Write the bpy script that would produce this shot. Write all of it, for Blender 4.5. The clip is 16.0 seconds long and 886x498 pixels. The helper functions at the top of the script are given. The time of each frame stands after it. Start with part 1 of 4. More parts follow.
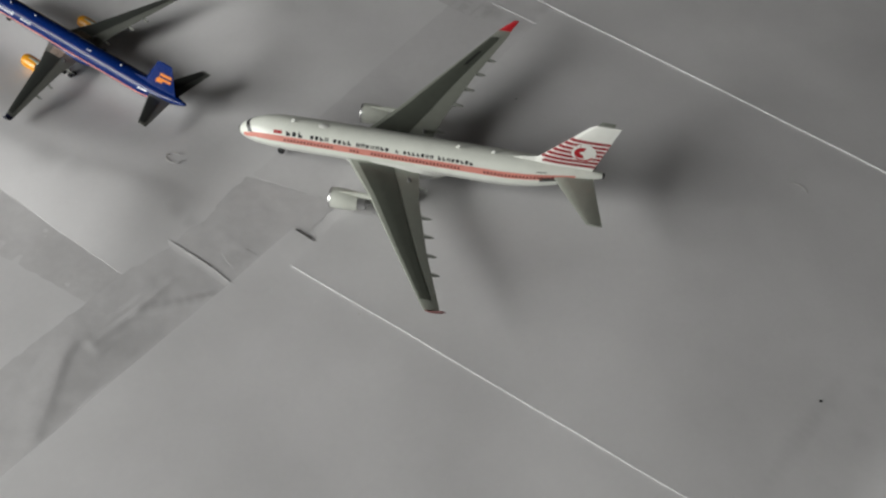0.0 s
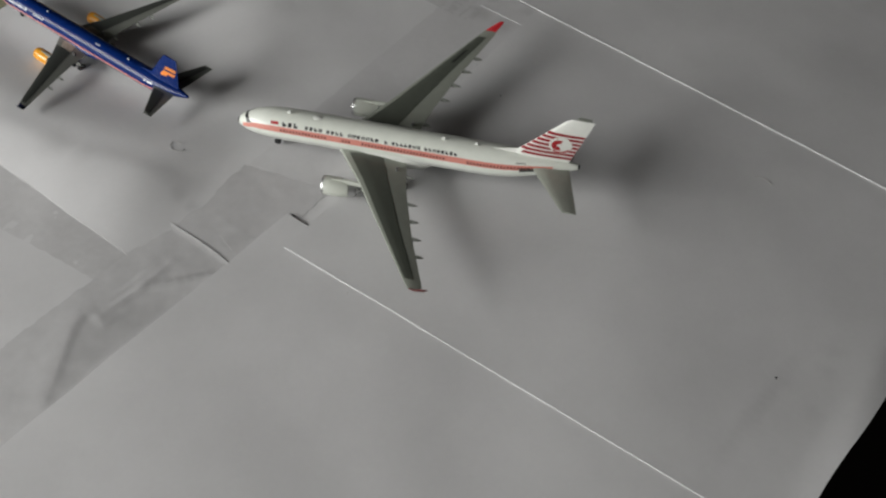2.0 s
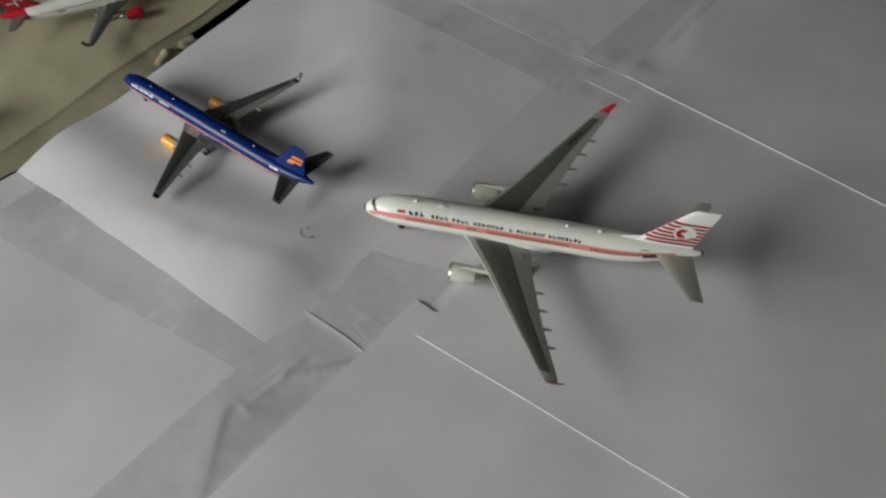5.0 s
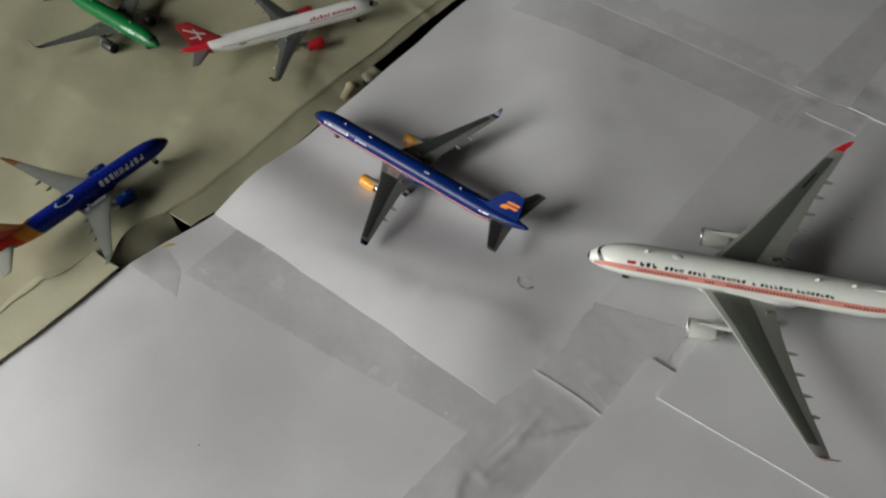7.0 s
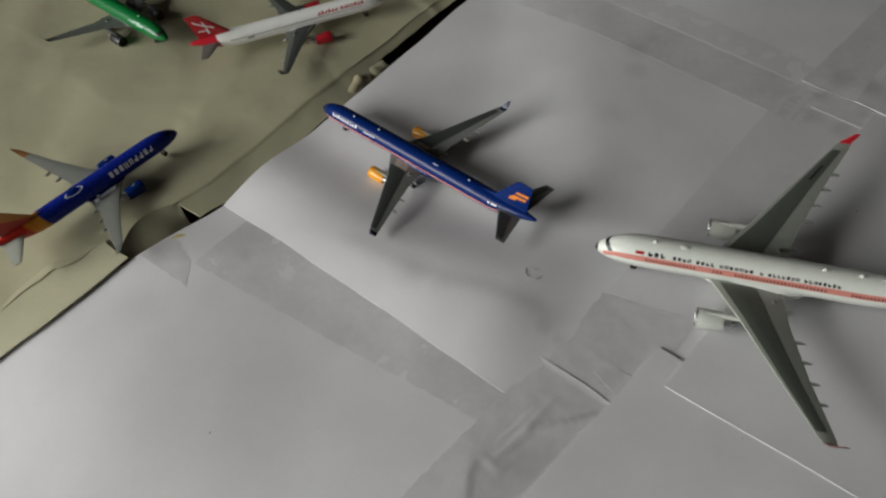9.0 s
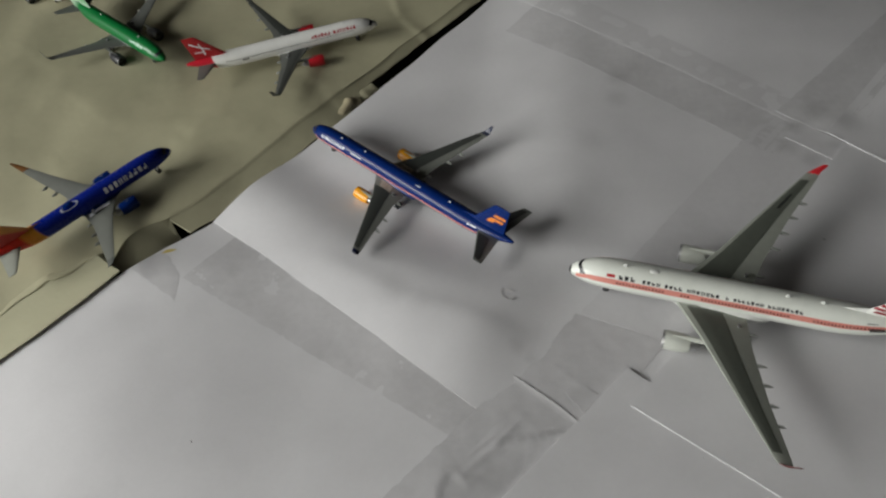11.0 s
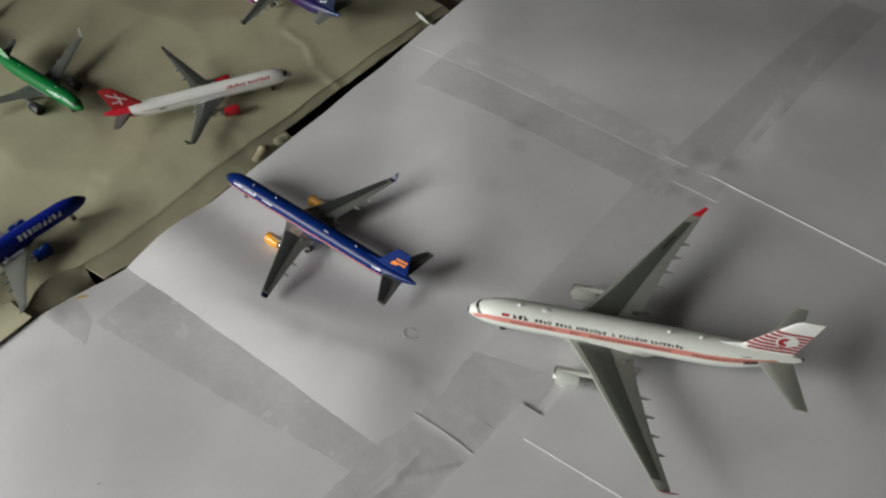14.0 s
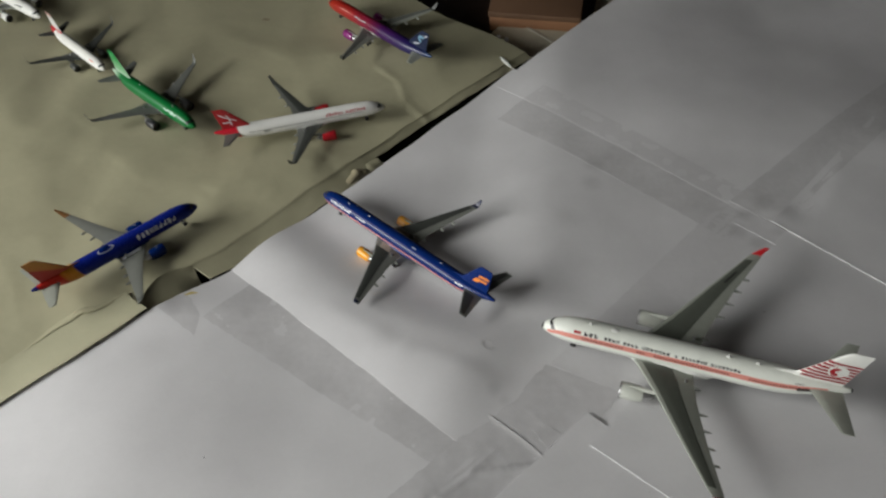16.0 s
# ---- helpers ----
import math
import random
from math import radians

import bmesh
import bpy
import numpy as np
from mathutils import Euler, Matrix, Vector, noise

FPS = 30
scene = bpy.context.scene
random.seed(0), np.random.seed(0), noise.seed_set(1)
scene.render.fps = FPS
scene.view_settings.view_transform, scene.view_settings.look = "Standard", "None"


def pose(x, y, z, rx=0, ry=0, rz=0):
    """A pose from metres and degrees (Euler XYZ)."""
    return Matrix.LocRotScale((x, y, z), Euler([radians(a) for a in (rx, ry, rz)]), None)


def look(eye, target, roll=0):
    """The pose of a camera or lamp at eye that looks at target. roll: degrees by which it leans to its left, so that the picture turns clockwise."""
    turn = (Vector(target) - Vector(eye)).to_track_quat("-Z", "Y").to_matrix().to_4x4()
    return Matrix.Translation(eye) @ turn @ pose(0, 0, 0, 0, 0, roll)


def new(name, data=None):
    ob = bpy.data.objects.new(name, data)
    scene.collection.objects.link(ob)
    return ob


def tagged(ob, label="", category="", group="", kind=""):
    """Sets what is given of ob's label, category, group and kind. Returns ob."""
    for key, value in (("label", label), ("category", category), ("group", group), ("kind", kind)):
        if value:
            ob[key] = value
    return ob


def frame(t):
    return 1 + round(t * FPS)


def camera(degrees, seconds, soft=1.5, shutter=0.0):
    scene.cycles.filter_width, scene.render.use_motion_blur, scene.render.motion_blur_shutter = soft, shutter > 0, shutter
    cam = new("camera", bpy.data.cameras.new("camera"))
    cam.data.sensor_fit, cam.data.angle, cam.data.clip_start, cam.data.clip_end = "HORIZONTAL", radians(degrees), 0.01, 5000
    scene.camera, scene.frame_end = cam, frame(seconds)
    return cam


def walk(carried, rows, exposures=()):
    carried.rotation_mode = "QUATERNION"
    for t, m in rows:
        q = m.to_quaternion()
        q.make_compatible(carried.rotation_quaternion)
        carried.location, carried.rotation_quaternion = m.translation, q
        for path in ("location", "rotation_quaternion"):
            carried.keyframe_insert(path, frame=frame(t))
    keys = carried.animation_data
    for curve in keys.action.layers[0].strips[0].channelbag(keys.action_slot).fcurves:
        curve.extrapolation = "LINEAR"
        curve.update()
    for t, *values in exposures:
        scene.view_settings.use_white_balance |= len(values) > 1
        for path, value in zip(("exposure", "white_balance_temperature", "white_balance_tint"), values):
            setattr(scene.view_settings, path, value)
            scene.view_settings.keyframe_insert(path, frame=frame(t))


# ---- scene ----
cam = camera(50.7, 16.0, soft=2.3, shutter=0.22)
PATH = [
    (0, (0.032, 0.038, 0.283), (0.017, 1.232, -1.321), 0.5),
    (0.5, (0.034, 0.03, 0.289), (0.025, 1.267, -1.282), 1.3),
    (1, (0.028, 0.02, 0.293), (0.013, 1.238, -1.294), 0.7),
    (1.5, (0.037, 0.02, 0.297), (0.018, 1.236, -1.29), 0.6),
    (2, (0.039, 0.018, 0.297), (0.021, 1.22, -1.301), 1.1),
    (2.5, (0.035, 0.016, 0.298), (0.004, 1.223, -1.296), 0.6),
    (3, (0.034, 0.018, 0.299), (0.005, 1.22, -1.299), 0.6),
    (3.2, (0.034, 0.02, 0.301), (0.009, 1.218, -1.301), 0.7),
    (5.3, (-0.015, 0.044, 0.327), (-0.148, 1.256, -1.258), -4.1),
    (5.5, (-0.033, 0.053, 0.322), (-0.187, 1.26, -1.265), -5.0),
    (6, (-0.076, 0.064, 0.322), (-0.277, 1.267, -1.262), -6.3),
    (6.5, (-0.074, 0.069, 0.325), (-0.302, 1.267, -1.26), -7.4),
    (7, (-0.066, 0.064, 0.328), (-0.308, 1.252, -1.263), -8.1),
    (7.5, (-0.067, 0.061, 0.326), (-0.315, 1.242, -1.269), -8.5),
    (8, (-0.071, 0.063, 0.326), (-0.312, 1.251, -1.265), -8.3),
    (8.5, (-0.072, 0.063, 0.327), (-0.31, 1.252, -1.264), -8.0),
    (9, (-0.07, 0.058, 0.327), (-0.309, 1.251, -1.26), -7.8),
    (11.3, (-0.052, 0.05, 0.339), (-0.31, 1.277, -1.219), -6.9),
    (11.5, (-0.049, 0.047, 0.336), (-0.304, 1.282, -1.216), -6.5),
    (12, (-0.047, 0.043, 0.338), (-0.291, 1.293, -1.204), -5.6),
    (12.5, (-0.048, 0.035, 0.342), (-0.279, 1.294, -1.194), -4.9),
    (13, (-0.043, 0.045, 0.347), (-0.229, 1.324, -1.179), -3.8),
    (13.5, (-0.03, 0.047, 0.351), (-0.177, 1.344, -1.164), -3.2),
    (14, (-0.034, 0.044, 0.354), (-0.18, 1.332, -1.169), -3.7),
    (14.5, (-0.026, 0.036, 0.355), (-0.217, 1.298, -1.185), -5.6),
    (15, (0.004, 0.045, 0.354), (-0.128, 1.326, -1.177), -3.6),
    (15.5, (-0.034, 0.019, 0.365), (-0.189, 1.335, -1.133), -2.3),
    (16, (-0.05, 0.003, 0.377), (-0.287, 1.359, -1.074), -2.6),
]
# the clip's camera dims and brightens a little
EXPOSURES = [(0, 0.0), (1.5, 0.0), (2.5, -0.03), (3, 0.0), (5.5, -0.15), (6.0, -0.11), (6.5, -0.05), (7.0, -0.12), (8, -0.17), (9, -0.18), (11.5, -0.10), (12.5, -0.09), (14, 0.0), (15, 0.0), (16, -0.05)]
walk(cam, [(t, look(eye, target, roll)) for t, eye, target, roll in PATH], EXPOSURES)

# ---- light and room ----
world = bpy.data.worlds.new("sky")
scene.world = world
world.use_nodes = True
_wn = world.node_tree.nodes
_sky = _wn.new("ShaderNodeTexSky")
_sky.sky_type, _sky.sun_disc = "NISHITA", False
_sky.sun_elevation, _sky.sun_rotation = radians(35), radians(200)
world.node_tree.links.new(_sky.outputs[0], _wn["Background"].inputs[0])
_wn["Background"].inputs[1].default_value = 0.06

WINDOW_Y, WINDOW_Z, WINDOW_W, WINDOW_H, WALL_X = -0.16, 0.365, 1.04, 0.50, -0.82
lamp_data = bpy.data.lights.new("window_daylight", "AREA")
lamp_data.shape, lamp_data.size, lamp_data.size_y, lamp_data.energy = "RECTANGLE", WINDOW_W - 0.06, WINDOW_H - 0.06, 18.6
lamp_data.color = (0.99, 0.99, 0.945)
lamp = new("window_daylight", lamp_data)
# set back in the unseen wall so the reveal cuts light to the far left
lamp.matrix_world = look((WALL_X - 0.20, WINDOW_Y, WINDOW_Z), (0.0, WINDOW_Y, WINDOW_Z))


# ---- materials ----
def mat(name, color, rough=0.5, metal=0.0, var=0.06, scale=300.0, bump=0.0, coat=0.0, spec=0.5, fine=None, grain=0.5):
    m = bpy.data.materials.new(name)
    m.use_nodes = True
    nt = m.node_tree
    n, link = nt.nodes, nt.links.new
    b = n["Principled BSDF"]
    tc = n.new("ShaderNodeTexCoord")
    big, small = n.new("ShaderNodeTexNoise"), n.new("ShaderNodeTexNoise")
    big.inputs["Scale"].default_value, big.inputs["Detail"].default_value = scale, 4
    small.inputs["Scale"].default_value, small.inputs["Detail"].default_value = fine or scale * 9, 6
    for t in (big, small):
        link(tc.outputs["Object"], t.inputs["Vector"])
    mix = n.new("ShaderNodeMath")
    mix.operation = "MULTIPLY_ADD"
    link(small.outputs[0], mix.inputs[0])
    mix.inputs[1].default_value = grain
    link(big.outputs[0], mix.inputs[2])
    ramp = n.new("ShaderNodeMapRange")
    ramp.inputs[1].default_value, ramp.inputs[2].default_value = 0.20 + 0.5 * grain, 0.80 + 0.5 * grain
    ramp.inputs[3].default_value, ramp.inputs[4].default_value = 1 - var, 1 + var
    link(mix.outputs[0], ramp.inputs[0])
    mul = n.new("ShaderNodeMix")
    mul.data_type, mul.blend_type = "RGBA", "MULTIPLY"
    mul.inputs[0].default_value = 1.0
    mul.inputs[6].default_value = (*color, 1)
    link(ramp.outputs[0], mul.inputs[7])
    link(mul.outputs[2], b.inputs["Base Color"])
    rr = n.new("ShaderNodeMapRange")
    rr.inputs[1].default_value, rr.inputs[2].default_value = 0.3, 0.7
    rr.inputs[3].default_value, rr.inputs[4].default_value = max(0.02, rough - 0.06), min(1, rough + 0.06)
    link(small.outputs[0], rr.inputs[0])
    link(rr.outputs[0], b.inputs["Roughness"])
    b.inputs["Metallic"].default_value = metal
    b.inputs["Coat Weight"].default_value = coat
    b.inputs["Coat Roughness"].default_value = 0.2
    b.inputs["Specular IOR Level"].default_value = spec
    if bump:
        bm_ = n.new("ShaderNodeBump")
        bm_.inputs["Strength"].default_value, bm_.inputs["Distance"].default_value = 0.6, bump
        link(mix.outputs[0], bm_.inputs["Height"])
        link(bm_.outputs[0], b.inputs["Normal"])
    return m


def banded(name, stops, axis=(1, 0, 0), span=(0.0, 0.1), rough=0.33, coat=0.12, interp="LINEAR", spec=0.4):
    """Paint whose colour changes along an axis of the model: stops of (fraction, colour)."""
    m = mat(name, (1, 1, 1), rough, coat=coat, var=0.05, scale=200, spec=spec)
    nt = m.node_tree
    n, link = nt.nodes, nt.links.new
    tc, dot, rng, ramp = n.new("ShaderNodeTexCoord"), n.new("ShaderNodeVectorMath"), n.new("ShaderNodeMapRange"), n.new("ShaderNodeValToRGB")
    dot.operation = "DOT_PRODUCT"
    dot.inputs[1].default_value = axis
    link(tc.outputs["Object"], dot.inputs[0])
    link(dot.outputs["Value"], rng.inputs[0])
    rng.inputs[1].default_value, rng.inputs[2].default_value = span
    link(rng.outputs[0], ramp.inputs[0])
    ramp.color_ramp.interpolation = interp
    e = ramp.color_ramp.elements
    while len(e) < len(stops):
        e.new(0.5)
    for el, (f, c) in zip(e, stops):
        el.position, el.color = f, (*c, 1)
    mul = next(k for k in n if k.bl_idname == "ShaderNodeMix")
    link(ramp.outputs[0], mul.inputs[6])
    return m


def tone_spot(m, spots):
    """Soft grey finger stains and painted shade in a material: spots of (x, y, radius, depth) on the sheets."""
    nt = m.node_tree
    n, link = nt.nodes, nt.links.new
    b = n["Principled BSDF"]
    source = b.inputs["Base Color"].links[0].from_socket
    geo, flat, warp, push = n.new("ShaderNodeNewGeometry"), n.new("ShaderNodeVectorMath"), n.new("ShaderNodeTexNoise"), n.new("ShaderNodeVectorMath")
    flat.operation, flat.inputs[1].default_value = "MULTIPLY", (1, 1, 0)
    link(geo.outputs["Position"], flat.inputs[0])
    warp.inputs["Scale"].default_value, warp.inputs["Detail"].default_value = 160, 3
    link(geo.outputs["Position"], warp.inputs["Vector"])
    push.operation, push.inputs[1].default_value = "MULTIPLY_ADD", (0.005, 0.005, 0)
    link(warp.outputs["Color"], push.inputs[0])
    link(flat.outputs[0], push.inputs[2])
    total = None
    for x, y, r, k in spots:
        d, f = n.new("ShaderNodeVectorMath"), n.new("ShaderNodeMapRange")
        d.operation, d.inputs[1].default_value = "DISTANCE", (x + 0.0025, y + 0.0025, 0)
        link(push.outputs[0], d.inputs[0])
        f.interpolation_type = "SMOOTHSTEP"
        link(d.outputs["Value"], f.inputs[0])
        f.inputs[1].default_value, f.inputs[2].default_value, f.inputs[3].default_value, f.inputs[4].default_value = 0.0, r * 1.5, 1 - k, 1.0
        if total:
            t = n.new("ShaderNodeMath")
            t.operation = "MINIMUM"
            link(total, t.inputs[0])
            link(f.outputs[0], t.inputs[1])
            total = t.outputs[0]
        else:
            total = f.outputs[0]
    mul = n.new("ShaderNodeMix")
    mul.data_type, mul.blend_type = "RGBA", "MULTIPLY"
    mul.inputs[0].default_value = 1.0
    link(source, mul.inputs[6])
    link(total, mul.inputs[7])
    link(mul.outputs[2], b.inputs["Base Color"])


PAPER = mat("white_paper", (0.688, 0.681, 0.694), 0.75, var=0.10, scale=20, bump=0.0002, spec=0.3, fine=500, grain=0.16)
CREASED = mat("creased_tape", (0.575, 0.567, 0.578), 0.6, var=0.11, scale=26, bump=0.0004, spec=0.4, fine=190)
TAPE = mat("paper_tape", (0.602, 0.594, 0.604), 0.6, var=0.10, scale=40, bump=0.0003, spec=0.4, fine=300)
PALE_TAPE = mat("pale_tape", (0.640, 0.631, 0.644), 0.6, var=0.06, scale=40, bump=0.0002, spec=0.4, fine=300)
FAINT = mat("faint_smudge", (0.57, 0.56, 0.545), 0.75, var=0.1, scale=150)
FINGER_MARKS = [(-0.032, 0.418, 0.006, 0.13), (-0.031, 0.434, 0.006, 0.16), (-0.045, 0.387, 0.008, 0.10), (0.055, 0.401, 0.0050, 0.20), (0.050, 0.387, 0.0055, 0.14), (0.061, 0.378, 0.0055, 0.17),
                (0.066, 0.411, 0.0065, 0.17), (0.073, 0.389, 0.0045, 0.13), (-0.131, 0.289, 0.009, 0.14), (-0.118, 0.283, 0.006, 0.08), (-0.0735, 0.2645, 0.004, 0.13), (-0.068, 0.259, 0.003, 0.12), (-0.024, 0.441, 0.004, 0.08), (-0.207, 0.297, 0.004, 0.09), (-0.199, 0.287, 0.010, 0.08), (-0.212, 0.291, 0.006, 0.05),
                (-0.158, 0.258, 0.010, 0.05), (-0.140, 0.246, 0.008, 0.05), (-0.250, 0.269, 0.011, 0.06)]
# a long grey smear beside the speck
FINGER_MARKS += [(0.133 + 0.032 * i / 15, 0.156 + 0.038 * i / 15, 0.0034, 0.035 + 0.05 * math.sin(math.pi * i / 15)) for i in range(16)]
FINGER_MARKS += [(0.176, 0.190, 0.004, 0.06), (0.181, 0.199, 0.005, 0.06), (0.168, 0.173, 0.004, 0.05)]
# shade of the tape's folds painted in, besides a darker tone where it lies double
tone_spot(CREASED, [(-0.090, 0.199, 0.011, 0.13), (-0.081, 0.202, 0.009, 0.12), (-0.092, 0.188, 0.009, 0.13), (-0.096, 0.178, 0.007, 0.12), (-0.098, 0.170, 0.005, 0.10), (-0.074, 0.206, 0.006, 0.10), (-0.060, 0.231, 0.007, 0.05), (-0.048, 0.241, 0.005, 0.08)]
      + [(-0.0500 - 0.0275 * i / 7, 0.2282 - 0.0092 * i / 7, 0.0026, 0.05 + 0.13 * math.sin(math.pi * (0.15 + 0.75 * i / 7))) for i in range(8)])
for _m in (PAPER, TAPE, PALE_TAPE):
    tone_spot(_m, FINGER_MARKS)
BEIGE = mat("beige_paper", (0.392, 0.373, 0.252), 0.60, var=0.10, scale=16, bump=0.0004, spec=0.35, fine=160)
BEIGE_LIGHT = mat("beige_fold", (0.43, 0.415, 0.285), 0.6, var=0.06, scale=60, bump=0.0003)
BEIGE_TAPE = mat("beige_tape", (0.44, 0.39, 0.26), 0.3, var=0.1, scale=60, bump=0.0004)
WOOD = mat("dark_wood", (0.020, 0.013, 0.009), 0.45, var=0.3, scale=9, bump=0.0004)
BOX_BROWN = mat("brown_cardboard", (0.150, 0.082, 0.045), 0.7, var=0.12, scale=30, bump=0.0005)
BOX_EDGE = mat("cut_cardboard", (0.34, 0.17, 0.085), 0.7, var=0.12, scale=60)
BOARD = mat("grey_board", (0.46, 0.43, 0.33), 0.6, var=0.08, scale=30)
INK = mat("dark_ink", (0.03, 0.03, 0.035), 0.6, var=0.1)
YELLOW_STAIN = mat("yellow_stain", (0.62, 0.50, 0.16), 0.7, var=0.15, scale=300)
INK_BROWN = mat("brown_scuff", (0.24, 0.215, 0.14), 0.7, var=0.2, scale=200)
NAVY = mat("navy_cloth", (0.03, 0.05, 0.13), 0.8, var=0.2, scale=60)
PLASTER = mat("wall_plaster", (0.125, 0.112, 0.108), 0.85, var=0.05, scale=4, bump=0.002, fine=90)
FLOOR = mat("floor_boards", (0.16, 0.11, 0.07), 0.5, var=0.2, scale=3)
CEIL = mat("ceiling_paint", (0.17, 0.160, 0.155), 0.9, var=0.03, scale=3)
FRAME_WHITE = mat("window_frame_paint", (0.78, 0.78, 0.76), 0.4, var=0.03, scale=20)

RUBBER = mat("black_rubber", (0.018, 0.018, 0.02), 0.6, var=0.15)
STEEL = mat("gear_metal", (0.45, 0.45, 0.46), 0.35, metal=0.8)
CHROME = mat("bare_metal", (0.55, 0.55, 0.55), 0.38, metal=0.85)
WIN_DARK = mat("window_print", (0.03, 0.022, 0.025), 0.35)
COCKPIT = mat("cockpit_print", (0.012, 0.012, 0.015), 0.4, coat=0.1)
WHITE_GLOSS = mat("white_enamel", (0.82, 0.83, 0.79), 0.33, coat=0.2, var=0.04)
GREY_LIGHT = mat("light_grey_enamel", (0.313, 0.330, 0.288), 0.42, coat=0.15, var=0.06)
BLACK_GREY = mat("black_grey_enamel", (0.03, 0.032, 0.03), 0.42, coat=0.1)
GREY_PANEL = mat("panel_grey_enamel", (0.099, 0.108, 0.090), 0.42, coat=0.1, var=0.08)
GREY_REAR = mat("rear_wing_grey_enamel", (0.185, 0.192, 0.172), 0.42, coat=0.15, var=0.06)
GREY_MID = mat("mid_grey_enamel", (0.118, 0.124, 0.113), 0.42, coat=0.15, var=0.06)
GREY_DARK = mat("dark_grey_enamel", (0.048, 0.052, 0.047), 0.45, coat=0.08, var=0.07)
SALMON = mat("salmon_stripe", (0.70, 0.27, 0.22), 0.4, coat=0.2, var=0.05)
DARK_RED = mat("dark_red_print_and_shade", (0.11, 0.014, 0.014), 0.45)
GREY_FAIRING = mat("fairing_grey_enamel", (0.25, 0.26, 0.235), 0.42, coat=0.15, var=0.06)
CRIMSON = mat("crimson_print", (0.30, 0.010, 0.020), 0.42, coat=0.1, var=0.06)
RED = mat("red_enamel", (0.42, 0.010, 0.018), 0.36, coat=0.3, var=0.06)
DARK_INTAKE = mat("dark_intake", (0.03, 0.03, 0.032), 0.5)
BLUE = mat("royal_blue_enamel", (0.003, 0.020, 0.130), 0.25, coat=0.0, var=0.08, spec=0.22)
ORANGE = mat("orange_enamel", (0.85, 0.27, 0.03), 0.38, coat=0.25)
YELLOW = mat("yellow_orange_enamel", (0.85, 0.36, 0.01), 0.36, coat=0.3)
SILVER_PRINT = mat("silver_print", (0.55, 0.57, 0.62), 0.4)
WHITE_PRINT = mat("white_print", (0.75, 0.76, 0.8), 0.45)
BLACK_PRINT = mat("black_print", (0.015, 0.015, 0.018), 0.45)
PALE_BLUE = mat("pale_blue_print", (0.16, 0.32, 0.44), 0.45)
MAGENTA = mat("magenta_enamel", (0.22, 0.02, 0.16), 0.35, coat=0.3)

# ---- geometry helpers ----
CU, SU = math.cos(0.6075), math.sin(0.6075)


def xy(u, v):
    """From the sheets' own directions (u across, v along the joint) to the world."""
    return CU * u + SU * v, -SU * u + CU * v


def step(a, b, x):
    t = min(1.0, max(0.0, (x - a) / (b - a)))
    return t * t * (3 - 2 * t)


def part(name, bm, material, parent=None, label="", smooth=True, kind=""):
    bmesh.ops.recalc_face_normals(bm, faces=bm.faces)
    me = bpy.data.meshes.new(name)
    bm.to_mesh(me)
    bm.free()
    for mm in material if isinstance(material, (list, tuple)) else [material]:
        me.materials.append(mm)
    if smooth:
        for p in me.polygons:
            p.use_smooth = True
        me.set_sharp_from_angle(angle=radians(38))
    ob = new(name, me)
    ob.parent = parent
    if label or kind:
        tagged(ob, label, kind=kind)
    return ob


def thing(name, m, label, category, group=""):
    ob = new(name)
    ob.empty_display_size = 0.01
    ob.matrix_world = m
    return tagged(ob, label, category, group)


def skin(bm, rings, closed=True, caps=True, mi=0):
    """Joins rings of points into a surface."""
    vs = [[bm.verts.new(p) for p in r] for r in rings]
    for a, b in zip(vs, vs[1:]):
        n = len(a)
        for i in range(n if closed else n - 1):
            j = (i + 1) % n
            f = bm.faces.new((a[i], a[j], b[j], b[i]))
            f.material_index = mi
    if caps:
        for r in (vs[0], vs[-1]):
            f = bm.faces.new(r)
            f.material_index = mi
    return vs


def box(bm, x0, x1, y0, y1, z0, z1, bevel=0.0):
    made = bmesh.ops.create_cube(bm, size=1.0, matrix=Matrix.Translation(((x0 + x1) / 2, (y0 + y1) / 2, (z0 + z1) / 2)) @ Matrix.Diagonal((x1 - x0, y1 - y0, z1 - z0, 1)))
    if bevel:
        edges = list({e for vv in made["verts"] for e in vv.link_edges})
        bmesh.ops.bevel(bm, geom=edges, offset=bevel, segments=2, affect="EDGES", profile=0.5)
    return bm


def shell(bm, rows, thick):
    """A thin solid sheet from rows of points, with its own underside and rim."""
    top = [[bm.verts.new(p) for p in r] for r in rows]
    bot = [[bm.verts.new((p[0], p[1], p[2] - thick)) for p in r] for r in rows]
    n, k = len(rows) - 1, len(rows[0]) - 1
    for g in (top, bot):
        for i in range(n):
            for j in range(k):
                bm.faces.new((g[i][j], g[i + 1][j], g[i + 1][j + 1], g[i][j + 1]))
    rim = [(i, 0) for i in range(n)] + [(n, j) for j in range(k)] + [(i, k) for i in range(n, 0, -1)] + [(0, j) for j in range(k, 0, -1)]
    for (a, b), (c, d) in zip(rim, rim[1:] + rim[:1]):
        bm.faces.new((top[a][b], bot[a][b], bot[c][d], top[c][d]))
    return bm


def boxed(*a):
    return box(bmesh.new(), *a)


